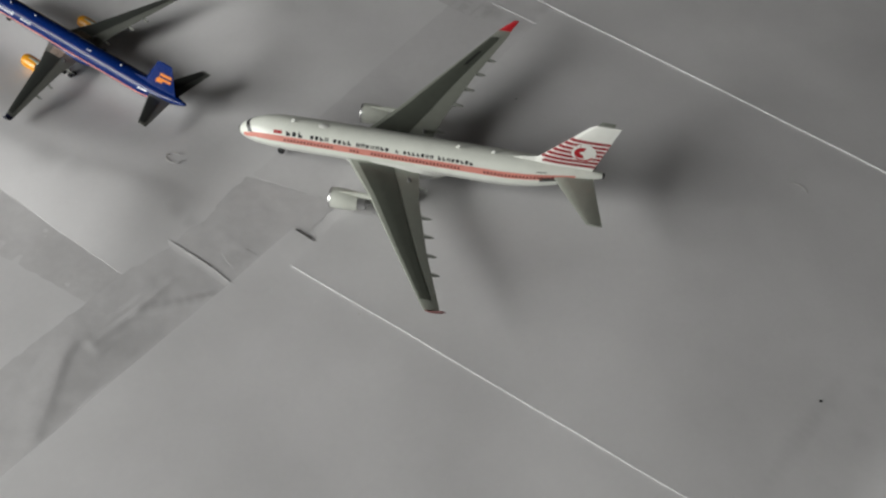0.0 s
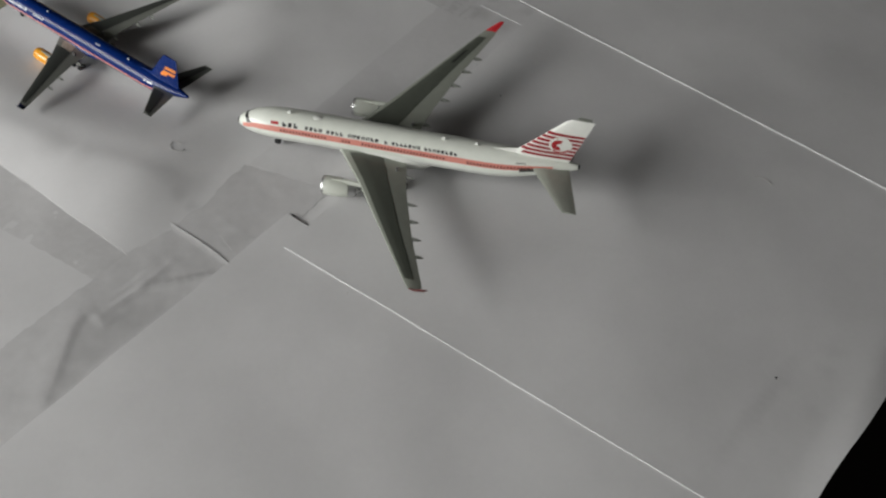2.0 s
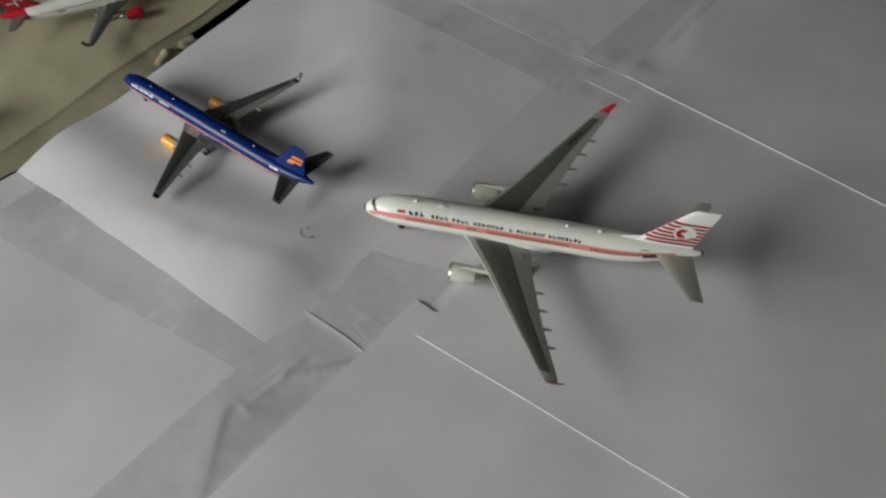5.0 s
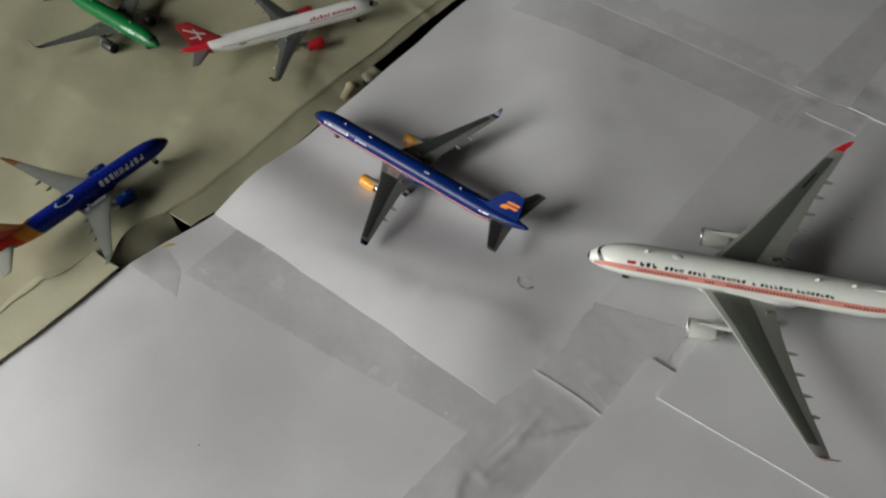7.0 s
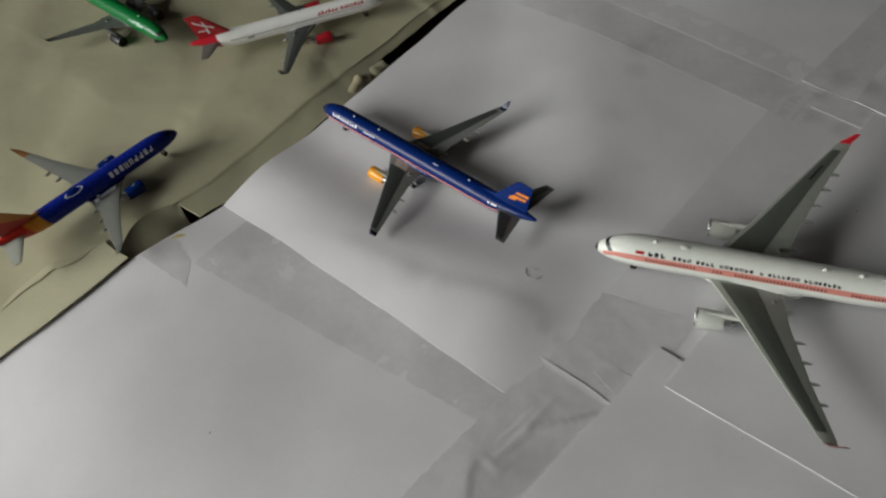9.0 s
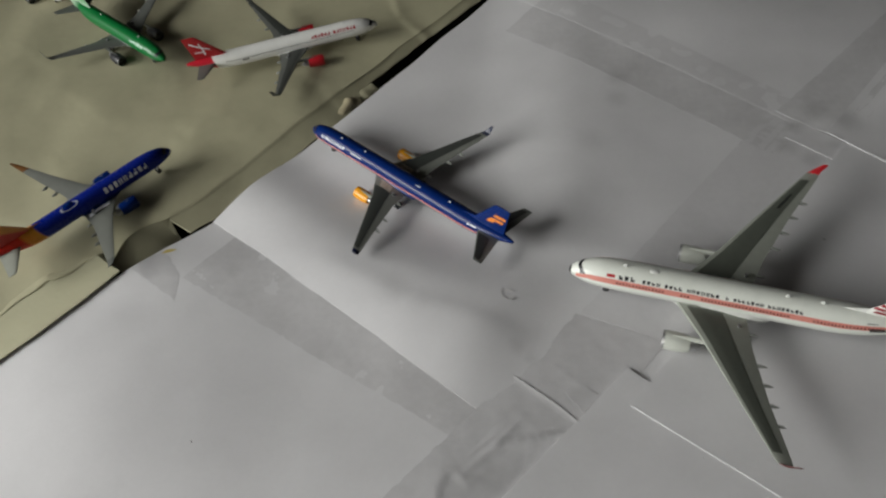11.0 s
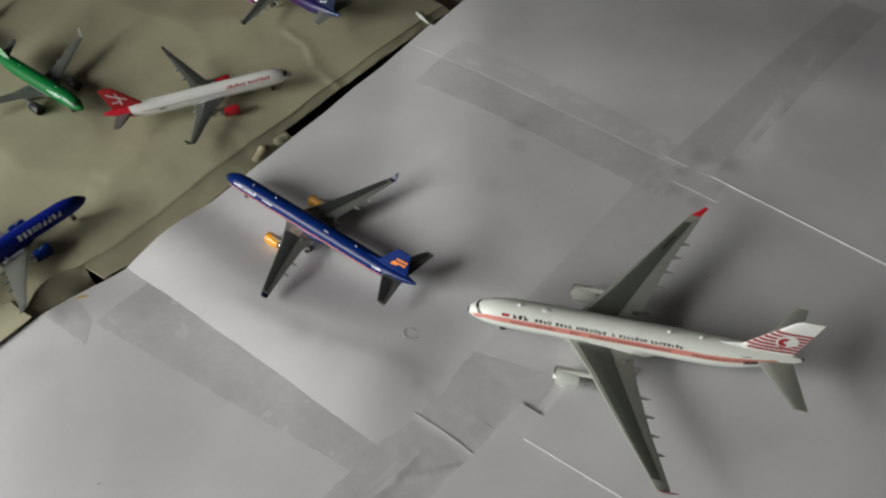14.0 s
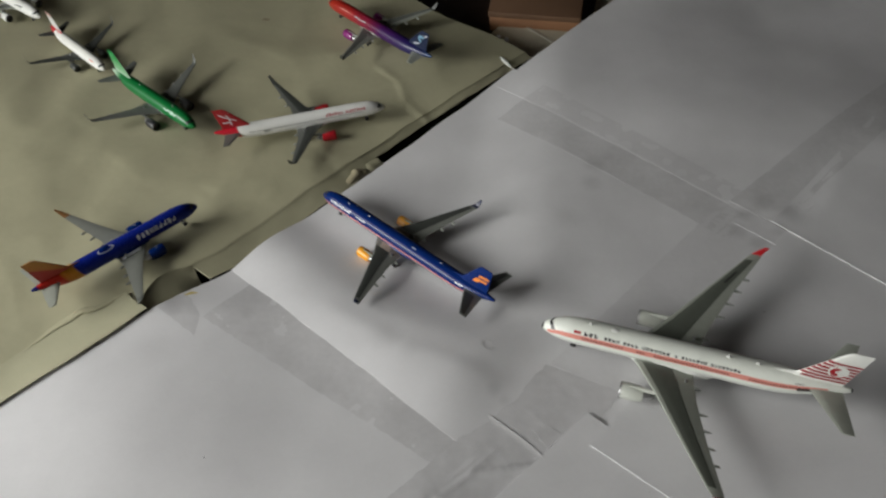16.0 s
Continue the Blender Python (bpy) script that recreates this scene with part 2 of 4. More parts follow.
# ---- room ----
def room():
    # room is out of view; wall thickness added to deepen the shading window reveal
    x0, x1, y0, y1, z0, z1, th = WALL_X, 2.2, -1.7, 2.3, -0.75, 1.75, 0.24
    st = lambda n, bm, m, lab="", p=None: tagged(part(n, bm, m, p, smooth=False), lab, kind="structure")
    st("floor", boxed(x0 - th, x1 + th, y0 - th, y1 + th, z0 - 0.1, z0), FLOOR, "dark brown wooden floor under the table")
    st("ceiling", boxed(x0 - th, x1 + th, y0 - th, y1 + th, z1, z1 + 0.1), CEIL, "plain pale painted ceiling")
    st("wall_east", boxed(x1, x1 + th, y0, y1, z0, z1), PLASTER, "plain grey plaster wall")
    st("wall_south", boxed(x0 - th, x1 + th, y0 - th, y0, z0, z1), PLASTER, "plain grey plaster wall")
    st("wall_north", boxed(x0 - th, x1 + th, y1, y1 + th, z0, z1), PLASTER, "plain grey plaster wall")
    wy0, wy1, wz0, wz1 = WINDOW_Y - WINDOW_W / 2, WINDOW_Y + WINDOW_W / 2, WINDOW_Z - WINDOW_H / 2, WINDOW_Z + WINDOW_H / 2
    bm = bmesh.new()
    box(bm, x0 - th, x0, y0, wy0, z0, z1), box(bm, x0 - th, x0, wy1, y1, z0, z1)
    box(bm, x0 - th, x0, wy0, wy1, z0, wz0), box(bm, x0 - th, x0, wy0, wy1, wz1, z1)
    st("wall_west", bm, PLASTER, "unseen grey plaster wall, its deep window reveal shading the far left")
    bm = bmesh.new()
    f = 0.03
    box(bm, x0 - 0.19, x0 - 0.15, wy0, wy0 + f, wz0, wz1), box(bm, x0 - 0.19, x0 - 0.15, wy1 - f, wy1, wz0, wz1)
    box(bm, x0 - 0.19, x0 - 0.15, wy0 + f, wy1 - f, wz0, wz0 + f), box(bm, x0 - 0.19, x0 - 0.15, wy0 + f, wy1 - f, wz1 - f, wz1)
    st("window_1", bm, FRAME_WHITE, "white painted window frame in the wall")


room()

# ---- table ----
table = thing("table", pose(0.1, 0.3, -0.75), "dark wooden table under the paper sheets", "table")
bm = bmesh.new()
box(bm, -0.70, 0.62, -0.62, 0.62, 0.70, 0.725, 0.004)
part("tabletop", bm, WOOD, table)
for sx in (-0.64, 0.55):
    for sy in (-0.55, 0.55):
        part("leg", boxed(sx - 0.03, sx + 0.03, sy - 0.03, sy + 0.03, 0, 0.70), WOOD, table, smooth=False)
TOP = -0.025


# ---- paper ----
# low swells in the white sheets: place, spread and height
SWELLS = ((-0.245, 0.218, 0.050, 0.052, 0.0044), (-0.165, 0.252, 0.030, 0.030, -0.0010), (-0.060, 0.370, 0.050, 0.040, 0.0012), (0.030, 0.112, 0.110, 0.070, -0.0028), (0.025, 0.488, 0.065, 0.032, 0.0026), (-0.055, 0.520, 0.045, 0.030, 0.0014), (0.110, 0.210, 0.045, 0.070, 0.0012))


def bend(x, y, ax, ay, bx, by, rise, wide):
    """A crease from a to b: steep on one side, long on the other."""
    dx, dy = bx - ax, by - ay
    ln = math.hypot(dx, dy)
    t = ((x - ax) * dx + (y - ay) * dy) / ln / ln
    d = ((x - ax) * dy - (y - ay) * dx) / ln + 0.004 * noise.noise((t * 3, ax * 50, 0))
    side = math.exp(-((d / (wide if d > 0 else wide * 0.22)) ** 2))
    return rise * side * step(-0.15, 0.25, t) * step(1.15, 0.75, t)


def h_white(x, y):
    dip = -0.0042 * step(0.292, 0.335, y) * step(-0.05, -0.11, x)
    u, v = CU * x - SU * y, SU * x + CU * y
    far = v - 0.440 - 0.16 * (u + 0.30)
    fall = -0.0085 * step(0.0, 0.13, far) * step(-0.365, -0.27, u)
    swell = sum(a * math.exp(-((x - px) / rx) ** 2 - ((y - py) / ry) ** 2) for px, py, rx, ry, a in SWELLS)
    ridge = bend(x, y, -0.181, 0.310, -0.070, 0.266, 0.0007, 0.016)
    return dip + fall + swell + ridge + 0.0009 * noise.noise((x * 9, y * 9, 1.7)) + 0.00035 * noise.noise((x * 24, y * 24, 4.2))


FOLDS = ((-0.165, 0.510, -0.183, 0.526, 0.0006, 0.0042), (-0.156, 0.487, -0.165, 0.510, 0.0006, 0.0042), (-0.140, 0.474, -0.156, 0.487, 0.0006, 0.0042), (-0.236, 0.402, -0.262, 0.392, 0.0006, 0.009), (-0.278, 0.303, -0.305, 0.283, 0.0006, 0.007),
         (-0.3, 0.395, -0.335, 0.42, 0.0003, 0.014), (-0.245, 0.36, -0.215, 0.395, 0.0004, 0.008), (-0.35, 0.44, -0.395, 0.47, 0.0003, 0.016), (-0.24, 0.53, -0.3, 0.56, 0.0003, 0.016),
         (-0.262, 0.378, -0.246, 0.4, 0.0006, 0.008), (-0.18, 0.418, -0.2, 0.44, 0.0004, 0.01))


# low rolls in the beige sheet, square to the light: place, spread along and across the light, height
BEIGE_ROLLS = ((-0.505, 0.515, 0.080, 0.110, 0.0100), (-0.330, 0.527, 0.026, 0.060, 0.0014), (-0.140, 0.530, 0.070, 0.090, 0.0058), (-0.222, 0.396, 0.030, 0.045, 0.0014), (-0.300, 0.330, 0.030, 0.030, 0.0010), (-0.395, 0.415, 0.030, 0.050, 0.0012))


def h_beige(x, y):
    z = -0.0034 - 0.0048 * step(0.345, 0.480, y) + 0.0019 * noise.noise((x * 13, y * 13, 8.1)) + 0.0007 * noise.noise((x * 30, y * 30, 3.3)) + 0.00035 * noise.noise((x * 44, y * 44, 2.1))
    z += 0.0011 * (0.35 - abs(noise.noise((x * 11 + 3, y * 11, 5.5)))) + 0.0008 * (0.3 - abs(noise.noise((x * 27, y * 27, 1.5))))
    z += 0.0018 * math.exp(-((x + 0.205) ** 2 + (y - 0.412) ** 2) / 0.00095)
    for px, py, ra, rc, a in BEIGE_ROLLS:
        da, dc = 0.88 * (x - px) + 0.47 * (y - py), -0.47 * (x - px) + 0.88 * (y - py)
        z += a * math.exp(-((da / ra) ** 2) - (dc / rc) ** 2)
    return z + sum(bend(x, y, *f) for f in FOLDS)


def slab(name, u0, u1, v0, v1, off, material, label, category="paper", lip=(), thick=0.00035, height=h_white, drop=None, wavy=0.0006, cells=0.004, group="", kind="", outline=None):
    """A sheet as a thin solid that follows the ground under it. lip: edges ('v0', 'u0') that stand up a little."""
    nu, nv = max(2, int((u1 - u0) / cells)), max(2, int((v1 - v0) / cells))
    us = sorted({u0 + (u1 - u0) * i / nu for i in range(nu + 1)} | ({u0 + 0.0008, u0 + 0.003} if "u0" in lip else set()))
    vs = sorted({v0 + (v1 - v0) * i / nv for i in range(nv + 1)} | ({v0 + 0.0008, v0 + 0.003} if "v0" in lip else set()))
    bm = bmesh.new()
    seed = u0 * 31 + v0 * 17

    def place(u, v, low=0.0):
        uu, vv = u, v
        if outline:
            uu, vv = outline(u, v)
        if u == u0 or u == u1:
            uu += wavy * noise.noise((v * 40, seed, 0))
        if v == v0 or v == v1:
            vv += wavy * noise.noise((u * 40, seed, 5))
        x, y = xy(uu, vv)
        z = height(x, y) + off
        if "v0" in lip:
            z += 0.00006 * step(v0 + 0.003, v0, v) * (0 if low else 1)
        if "u0" in lip:
            z += 0.0004 * step(u0 + 0.004, u0, u) * (0 if low else 1)
        if drop:
            z += drop(uu, vv)
        return Vector((x, y, z - low))

    top = [[bm.verts.new(place(u, v)) for v in vs] for u in us]
    bot = [[bm.verts.new(place(u, v, thick)) for v in vs] for u in us]
    for g, flip in ((top, False), (bot, True)):
        for i in range(len(us) - 1):
            for j in range(len(vs) - 1):
                q = (g[i][j], g[i + 1][j], g[i + 1][j + 1], g[i][j + 1])
                bm.faces.new(q[::-1] if flip else q)
    n, k = len(us) - 1, len(vs) - 1
    rim = [(i, 0) for i in range(n)] + [(n, j) for j in range(k)] + [(i, k) for i in range(n, 0, -1)] + [(0, j) for j in range(k, 0, -1)]
    for (a, b), (c, d) in zip(rim, rim[1:] + rim[:1]):
        bm.faces.new((top[a][b], bot[a][b], bot[c][d], top[c][d]))
    ob = part(name, bm, material, smooth=True)
    return tagged(ob, label, category, group, kind)


def roll_off(u, v):
    """The cut edge over the table's rim curls up a little."""
    return 0.0011 * step(0.0440, 0.0560, u) * step(0.30, 0.22, v) - 0.0012 * step(0.050, 0.0572, u) * step(0.22, 0.30, v)


def rim(u, v):
    """The trimmed outer edge, drawn in towards the near corner."""
    return u - 0.0045 * step(0.262, 0.200, v) * step(0.0, 0.0572, u)


PW = "white sheets of the display mat"
def left_cut(u, v):
    k = step(-0.30, -0.3855, u)
    return u + k * (0.0110 * min(1, max(0, (v - 0.062) / 0.08)) - 0.003 * step(0.06, 0.02, v)), v


def wedge(u, v):
    """The sheet bows up and then down towards its near edge."""
    f = (v - 0.1415) / (0.026 + 0.10 * max(0.0, u + 0.33))
    return 0.0040 * math.sin(math.pi / 2 * min(1.0, max(0.0, f))) * step(2.3, 1.0, f) * step(-0.198, -0.235, u)


def settle(u, v):
    """Beyond the overlap the sheet settles down to its neighbours."""
    return roll_off(u, v) - 0.0014 * max(step(0.392, 0.45, v), 0.9 * step(-0.150, -0.167, u) * step(0.370, 0.386, v))


def near_swing(v0, u0, slope, reach=0.12):
    """Turns a sheet's near edge a little."""
    return lambda u, v: (rim(u, v), v + slope * (u - u0) * step(v0 + reach, v0, v))


slab("paper_sheet", -0.3855, -0.150, -0.16, 0.1465, 0.0000, PAPER, "white paper sheet taped to its neighbours, faintly smudged", group=PW, outline=left_cut)
slab("paper_sheet", -0.3745, -0.150, 0.1415, 0.385, 0.00028, PAPER, "white paper sheet under the blue airliner, slightly dipped", group=PW, thick=0.00016, drop=wedge)
slab("paper_sheet", -0.3715, -0.160, 0.3628, 0.70, 0.00042, PAPER, "white paper sheet with a bright cut edge", group=PW, thick=0.00016)
slab("paper_sheet", -0.1695, 0.0572, -0.16, 0.1945, 0.0012, PAPER, "white paper sheet rolling off the table edge", group=PW, thick=0.0010, drop=roll_off, outline=lambda u, v: (rim(u, v) - 0.0623 * (0.1945 - v) * step(-0.10, -0.1696, u), v))
slab("paper_sheet", -0.1585, 0.0572, 0.1808, 0.392, 0.0016, PAPER, "white paper sheet under the white and red airliner, edge lifted", group=PW, wavy=0.00015, thick=0.0008, lip=("v0",), drop=roll_off, outline=near_swing(0.1808, -0.1585, 0.0365))
slab("paper_sheet", -0.1690, 0.0572, 0.3640, 0.70, 0.0021, PAPER, "white paper sheet overlapping the next, edge catching light", group=PW, wavy=0.00015, thick=0.00045, lip=("v0",), drop=settle, outline=near_swing(0.3640, -0.1690, -0.0475))

# stack of old sheets that carries the mat
bm = bmesh.new()
rows_ = []
for u, v in ((-0.355, -0.17), (0.040, -0.17), (0.040, 0.71), (-0.345, 0.71)):
    rows_.append(xy(u, v))
skin(bm, [[(x, y, TOP) for x, y in rows_], [(x, y, -0.0085) for x, y in rows_]])
tagged(part("paper_pad", bm, PAPER, smooth=False), "pad of white paper under the taped sheets", "paper pad")


TORN = ((-0.2570, 0.2965), (-0.2300, 0.2790), (-0.2320, 0.2940), (-0.2450, 0.3090))


def uv_(x, y):
    return CU * x - SU * y, SU * x + CU * y


WRINKLES = (
    (((-0.0455, 0.2296), (-0.0530, 0.2252), (-0.0620, 0.2232), (-0.0700, 0.2206), (-0.0790, 0.2175)), 0.00075, 0.0024, 0.0014),
    (((-0.0490, 0.2262), (-0.0570, 0.2218), (-0.0650, 0.2196), (-0.0730, 0.2180)), 0.00022, 0.0016, 0.0012),
    (((-0.0700, 0.2320), (-0.0800, 0.2185), (-0.0850, 0.2125), (-0.0920, 0.2045)), 0.00034, 0.0022, 0.0014),
    (((-0.0760, 0.2290), (-0.0840, 0.2190), (-0.0900, 0.2130)), 0.00022, 0.0020, 0.0010),
    (((-0.0850, 0.2120), (-0.0930, 0.2085), (-0.0985, 0.2060), (-0.1012, 0.1980), (-0.1012, 0.1870), (-0.1018, 0.1780), (-0.1030, 0.1640)), 0.00040, 0.0024, 0.0080),
    (((-0.0950, 0.2060), (-0.0900, 0.2020), (-0.0860, 0.2040)), 0.00022, 0.0016, 0.0020),
    (((-0.0560, 0.2550), (-0.0500, 0.2500), (-0.0440, 0.2460)), 0.00012, 0.0016, 0.0030),
)


def wrinkled(x, y):
    """Soft folds in the tape, steep on their far side."""
    z = 0.0
    for pts, rise, steep, gentle in WRINKLES:
        best, n = None, len(pts) - 1
        for i in range(n):
            (ax, ay), (bx, by) = pts[i], pts[i + 1]
            dx, dy = bx - ax, by - ay
            ln = math.hypot(dx, dy)
            t = min(1.0, max(0.0, ((x - ax) * dx + (y - ay) * dy) / ln / ln))
            d = math.hypot(x - ax - t * dx, y - ay - t * dy)
            if best is None or d < best[0]:
                best = (d, (i + t) / n, (x - ax) * dy - (y - ay) * dx)
        d, f, side = best
        z += rise * math.exp(-((d / (steep if side < 0 else gentle)) ** 2)) * (math.sin(math.pi * (0.06 + 0.88 * f)) ** 0.6)
    return z


def tape(corners, off, label, material=TAPE, n=26, rag=0.0008, over=None, thick=0.0002, extra=None, m_=10):
    """A strip of tape between two long edges, given as (u, v) corners: start a, end a, end b, start b."""
    bm = bmesh.new()
    (a0, a1, b1, b0) = [Vector(c) for c in corners]
    rings = []
    for i in range(n + 1):
        p, q = a0.lerp(a1, i / n), b0.lerp(b1, i / n)
        row = []
        for j in range(m_ + 1):
            w = p.lerp(q, j / m_)
            if j in (0, m_) or i in (0, n):
                w = w + Vector((noise.noise((w.x * 300, w.y * 300, j)), noise.noise((w.x * 300, w.y * 300, 9 + j)))) * rag
            x, y = xy(*w)
            lift = max(off, over(*w)) if over else off
            row.append((x, y, h_white(x, y) + lift + (extra(x, y) if extra else 0.0) + 0.00006 * noise.noise((x * 120, y * 120, 3))))
        rings.append(row)
    shell(bm, rings, thick)
    return tagged(part("tape_strip", bm, material), label, "tape", "tape strips joining the sheets")


tape(((-0.358, 0.1450), (-0.198, 0.1470), (-0.198, 0.1268), (-0.3560, 0.1085)), 0.00003, "matt paper tape strip, smudged grey, on white paper", n=60)
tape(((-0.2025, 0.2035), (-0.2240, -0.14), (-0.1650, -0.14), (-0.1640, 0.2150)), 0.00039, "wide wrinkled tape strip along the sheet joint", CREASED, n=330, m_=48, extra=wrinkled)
tape(((-0.2010, 0.2050), (-0.1985, 0.3640), (-0.1600, 0.3640), (-0.1580, 0.2170)), 0.00033, "smooth pale tape strip under the nose gear", PALE_TAPE, n=50)
tape(((-0.1835, 0.3506), (-0.1835, 0.3638), (-0.1585, 0.3638), (-0.1580, 0.3506)), 0.00068, "pale patch of tape with a bright near edge", PALE_TAPE, n=12, thick=0.0002)
tape(((-0.1955, 0.3642), (-0.1780, 0.560), (-0.1530, 0.560), (-0.1645, 0.3642)), 0.00066, "grey tape strip along the sheet joint", n=70, m_=40,
     over=lambda u, v: (1 - step(-0.1800, -0.1600, u)) * 0.00066 + step(-0.1800, -0.1600, u) * (0.00215 + settle(u, v)))
tape(((-0.3480, 0.3372), (-0.1800, 0.3372), (-0.1800, 0.3622), (-0.3470, 0.3622)), 0.00033, "wide smudged tape strip across two sheets", n=60)
tape(((-0.3470, 0.3618), (-0.1800, 0.3618), (-0.1800, 0.3775), (-0.3450, 0.3805)), 0.00036, "narrow pale band of tape over a sheet edge", PALE_TAPE, n=60, m_=30, rag=0.0003,
     over=lambda u, v: 0.00036 + 0.00007 * step(0.3605, 0.3632, v))
tape(((-0.1842, 0.1703), (-0.1779, 0.1771), (-0.1707, 0.1773), (-0.1719, 0.1667)), 0.00052, "small folded scrap of tape over the wrinkled strip", CREASED, n=12, thick=0.0001, rag=0.0004)
tape([uv_(*p) for p in TORN], 0.00005, "short torn piece of grey tape near the corner", CREASED, n=20, thick=0.0002)


def ribbon(points, width, height, off, taper=True, ground=h_white, section=((-1, 0), (-0.4, 0.75), (0.1, 1), (0.5, 0.4), (1, 0))):
    """A low ridge along points (u, v)."""
    bm = bmesh.new()
    rings = []
    k = len(points)
    for i, p in enumerate(points):
        a, b = Vector(points[max(0, i - 1)]), Vector(points[min(k - 1, i + 1)])
        d = (b - a).normalized()
        s = Vector((-d.y, d.x))
        w = width * (math.sin(math.pi * (i + 0.35) / (k - 0.3)) if taper else 1)
        hh = height * w / width
        row = []
        for f, g in section:
            x, y = xy(*(Vector(p) + s * f * w / 2))
            row.append((x, y, ground(x, y) + off + g * hh))
        rings.append(row)
    shell(bm, rings, 0.0001)
    return bm


def smooth_line(points, n=8):
    out = []
    P = [Vector(p) for p in points]
    P = [P[0] * 2 - P[1]] + P + [P[-1] * 2 - P[-2]]
    for i in range(1, len(P) - 2):
        for j in range(n):
            t = j / n
            a, b, c, d = P[i - 1 : i + 3]
            out.append(0.5 * ((2 * b) + (c - a) * t + (2 * a - 5 * b + 4 * c - d) * t * t + (3 * b - a - 3 * c + d) * t ** 3))
    out.append(P[-2])
    return out


crease = [uv_(*p) for p in ((-0.0765, 0.2518), (-0.0740, 0.2500), (-0.0620, 0.2420), (-0.0540, 0.2362), (-0.0480, 0.2312), (-0.0455, 0.2292))]
tagged(part("tape_crease", ribbon(smooth_line(crease), 0.0060, 0.00034, 0.0004, section=((-1, 0), (-0.75, 0.08), (-0.5, 0.25), (-0.2, 0.65), (0.0, 0.97), (0.02, 1), (0.045, -0.1))), CREASED), "torn lifted tape edge with a dark shadow", "crease")


def h_sheet(x, y):
    return h_white(x, y) + wedge(*uv_(x, y))


def mark(name, points, width, material, label, off=0.0005, ground=h_sheet, rise=0.00004, taper=False):
    return tagged(part(name, ribbon(smooth_line([uv_(*p) for p in points], 6), width, rise, off, taper=taper, ground=ground), material), label, "mark")


mark("pencil_mark", [(-0.0822, 0.2925), (-0.0826, 0.2895), (-0.0805, 0.2872), (-0.0775, 0.2868), (-0.0760, 0.2885)], 0.00021, FAINT, "faint curled pencil mark on white paper")
mark("pencil_mark", [(-0.0800, 0.2925), (-0.0775, 0.2915)], 0.00021, FAINT, "faint short pencil mark on white paper")


def dot(x, y, r, material, label, off, name="ink_dot"):
    bm = bmesh.new()
    ring = [(x + r * math.cos(a) * (1 + 0.45 * noise.noise((math.cos(a) * 1.5, math.sin(a) * 1.5, x * 99))), y + r * math.sin(a) * (1 + 0.45 * noise.noise((math.cos(a) * 1.5, math.sin(a) * 1.5, y * 99)))) for a in [i * math.tau / 24 for i in range(24)]]
    skin(bm, [[(px, py, h_sheet(px, py) + off) for px, py in ring], [(px, py, h_sheet(px, py) + off + 0.00003) for px, py in ring]])
    return tagged(part(name, bm, material), label, "mark")


dot(0.1572, 0.1868, 0.00045, INK, "tiny dark ink speck on white paper", 0.0017)
dot(-0.2020, 0.2100, 0.0003, INK, "tiny dark speck on white paper", 0.00005)
dot(0.0000, 0.2180, 0.0003, FAINT, "tiny grey speck on white paper", 0.0017)
dot(0.0590, 0.3280, 0.00035, INK, "tiny dark speck on white paper", 0.0018)
mark("pencil_mark", [(0.1660, 0.2835), (0.1690, 0.2830), (0.1712, 0.2812), (0.1722, 0.2785)], 0.00022, FAINT, "faint curved pencil mark on white paper", 0.0018)
mark("tone_spot", [(-0.2455, 0.3070), (-0.2425, 0.3090), (-0.2390, 0.3098)], 0.0022, YELLOW_STAIN, "small yellow smear at the paper edge", 0.00004, rise=0.00006, taper=True)


# ---- beige sheet ----
def edge_u(v):
    """The beige sheet's cut edge towards the white sheets."""
    return -0.393 + 0.010 * step(0.22, 0.42, v) + 0.0032 * step(0.125, 0.150, v) * step(0.30, 0.22, v) + 0.0012 * noise.noise((v * 45, 1.3, 0)) - 0.004 * step(0.10, 0.02, v)


def border(v):
    """Width and fall of the border folded down into the gap."""
    if v < 0.0945:
        return 0.0005, 0.0002
    if v < 0.1270:
        return 0.0145 - 0.006 * step(0.112, 0.127, v), 0.0090
    if v < 0.1297:
        return 0.0010, 0.0010
    k = step(0.236, 0.268, v)
    return 0.0135 - 0.0078 * k + 0.001 * noise.noise((v * 60, 2, 2)), 0.0031 - 0.0011 * k


def beige_sheet():
    nv, us = 268, [0, 0.002, 0.006, 0.012] + [0.012 + 0.37 * (i / 130) for i in range(1, 131)]
    bm = bmesh.new()
    rings = []
    for i in range(nv + 1):
        v = -0.06 + (0.408 + 0.06) * i / nv
        w, fall = border(v)
        bay = 0.006 * math.sin(math.pi * (v - 0.0945) / 0.0325) if 0.0945 < v < 0.127 else 0.0
        e = edge_u(v) - bay
        row = []
        for f in (1.0, 0.8, 0.55, 0.3, 0.12, 0.04):
            x, y = xy(e + (w + bay) * f, v)
            x0, y0 = xy(e, v)
            row.append((x, y, h_beige(x0, y0) - fall * (0.90 * f + 0.10 * min(1.0, f / 0.3)) + 0.0007 * f * noise.noise((v * 70, f * 2, 5))))
        for d in us:
            if d > 0.012:
                d *= 0.58 + 0.42 * step(-0.06, 0.2, v)
            x, y = xy(e - d, v + (0.004 * noise.noise((d * 20, 7, 1)) if i == nv else 0))
            row.append((x, y, h_beige(x, y) + 0.00022 * step(0.004, 0.001, d)))
        rings.append(row)
    shell(bm, rings, 0.0005)
    return tagged(part("beige_paper", bm, BEIGE), "crumpled beige kraft paper sheet, border folded into the gap", "paper")


beige_sheet()


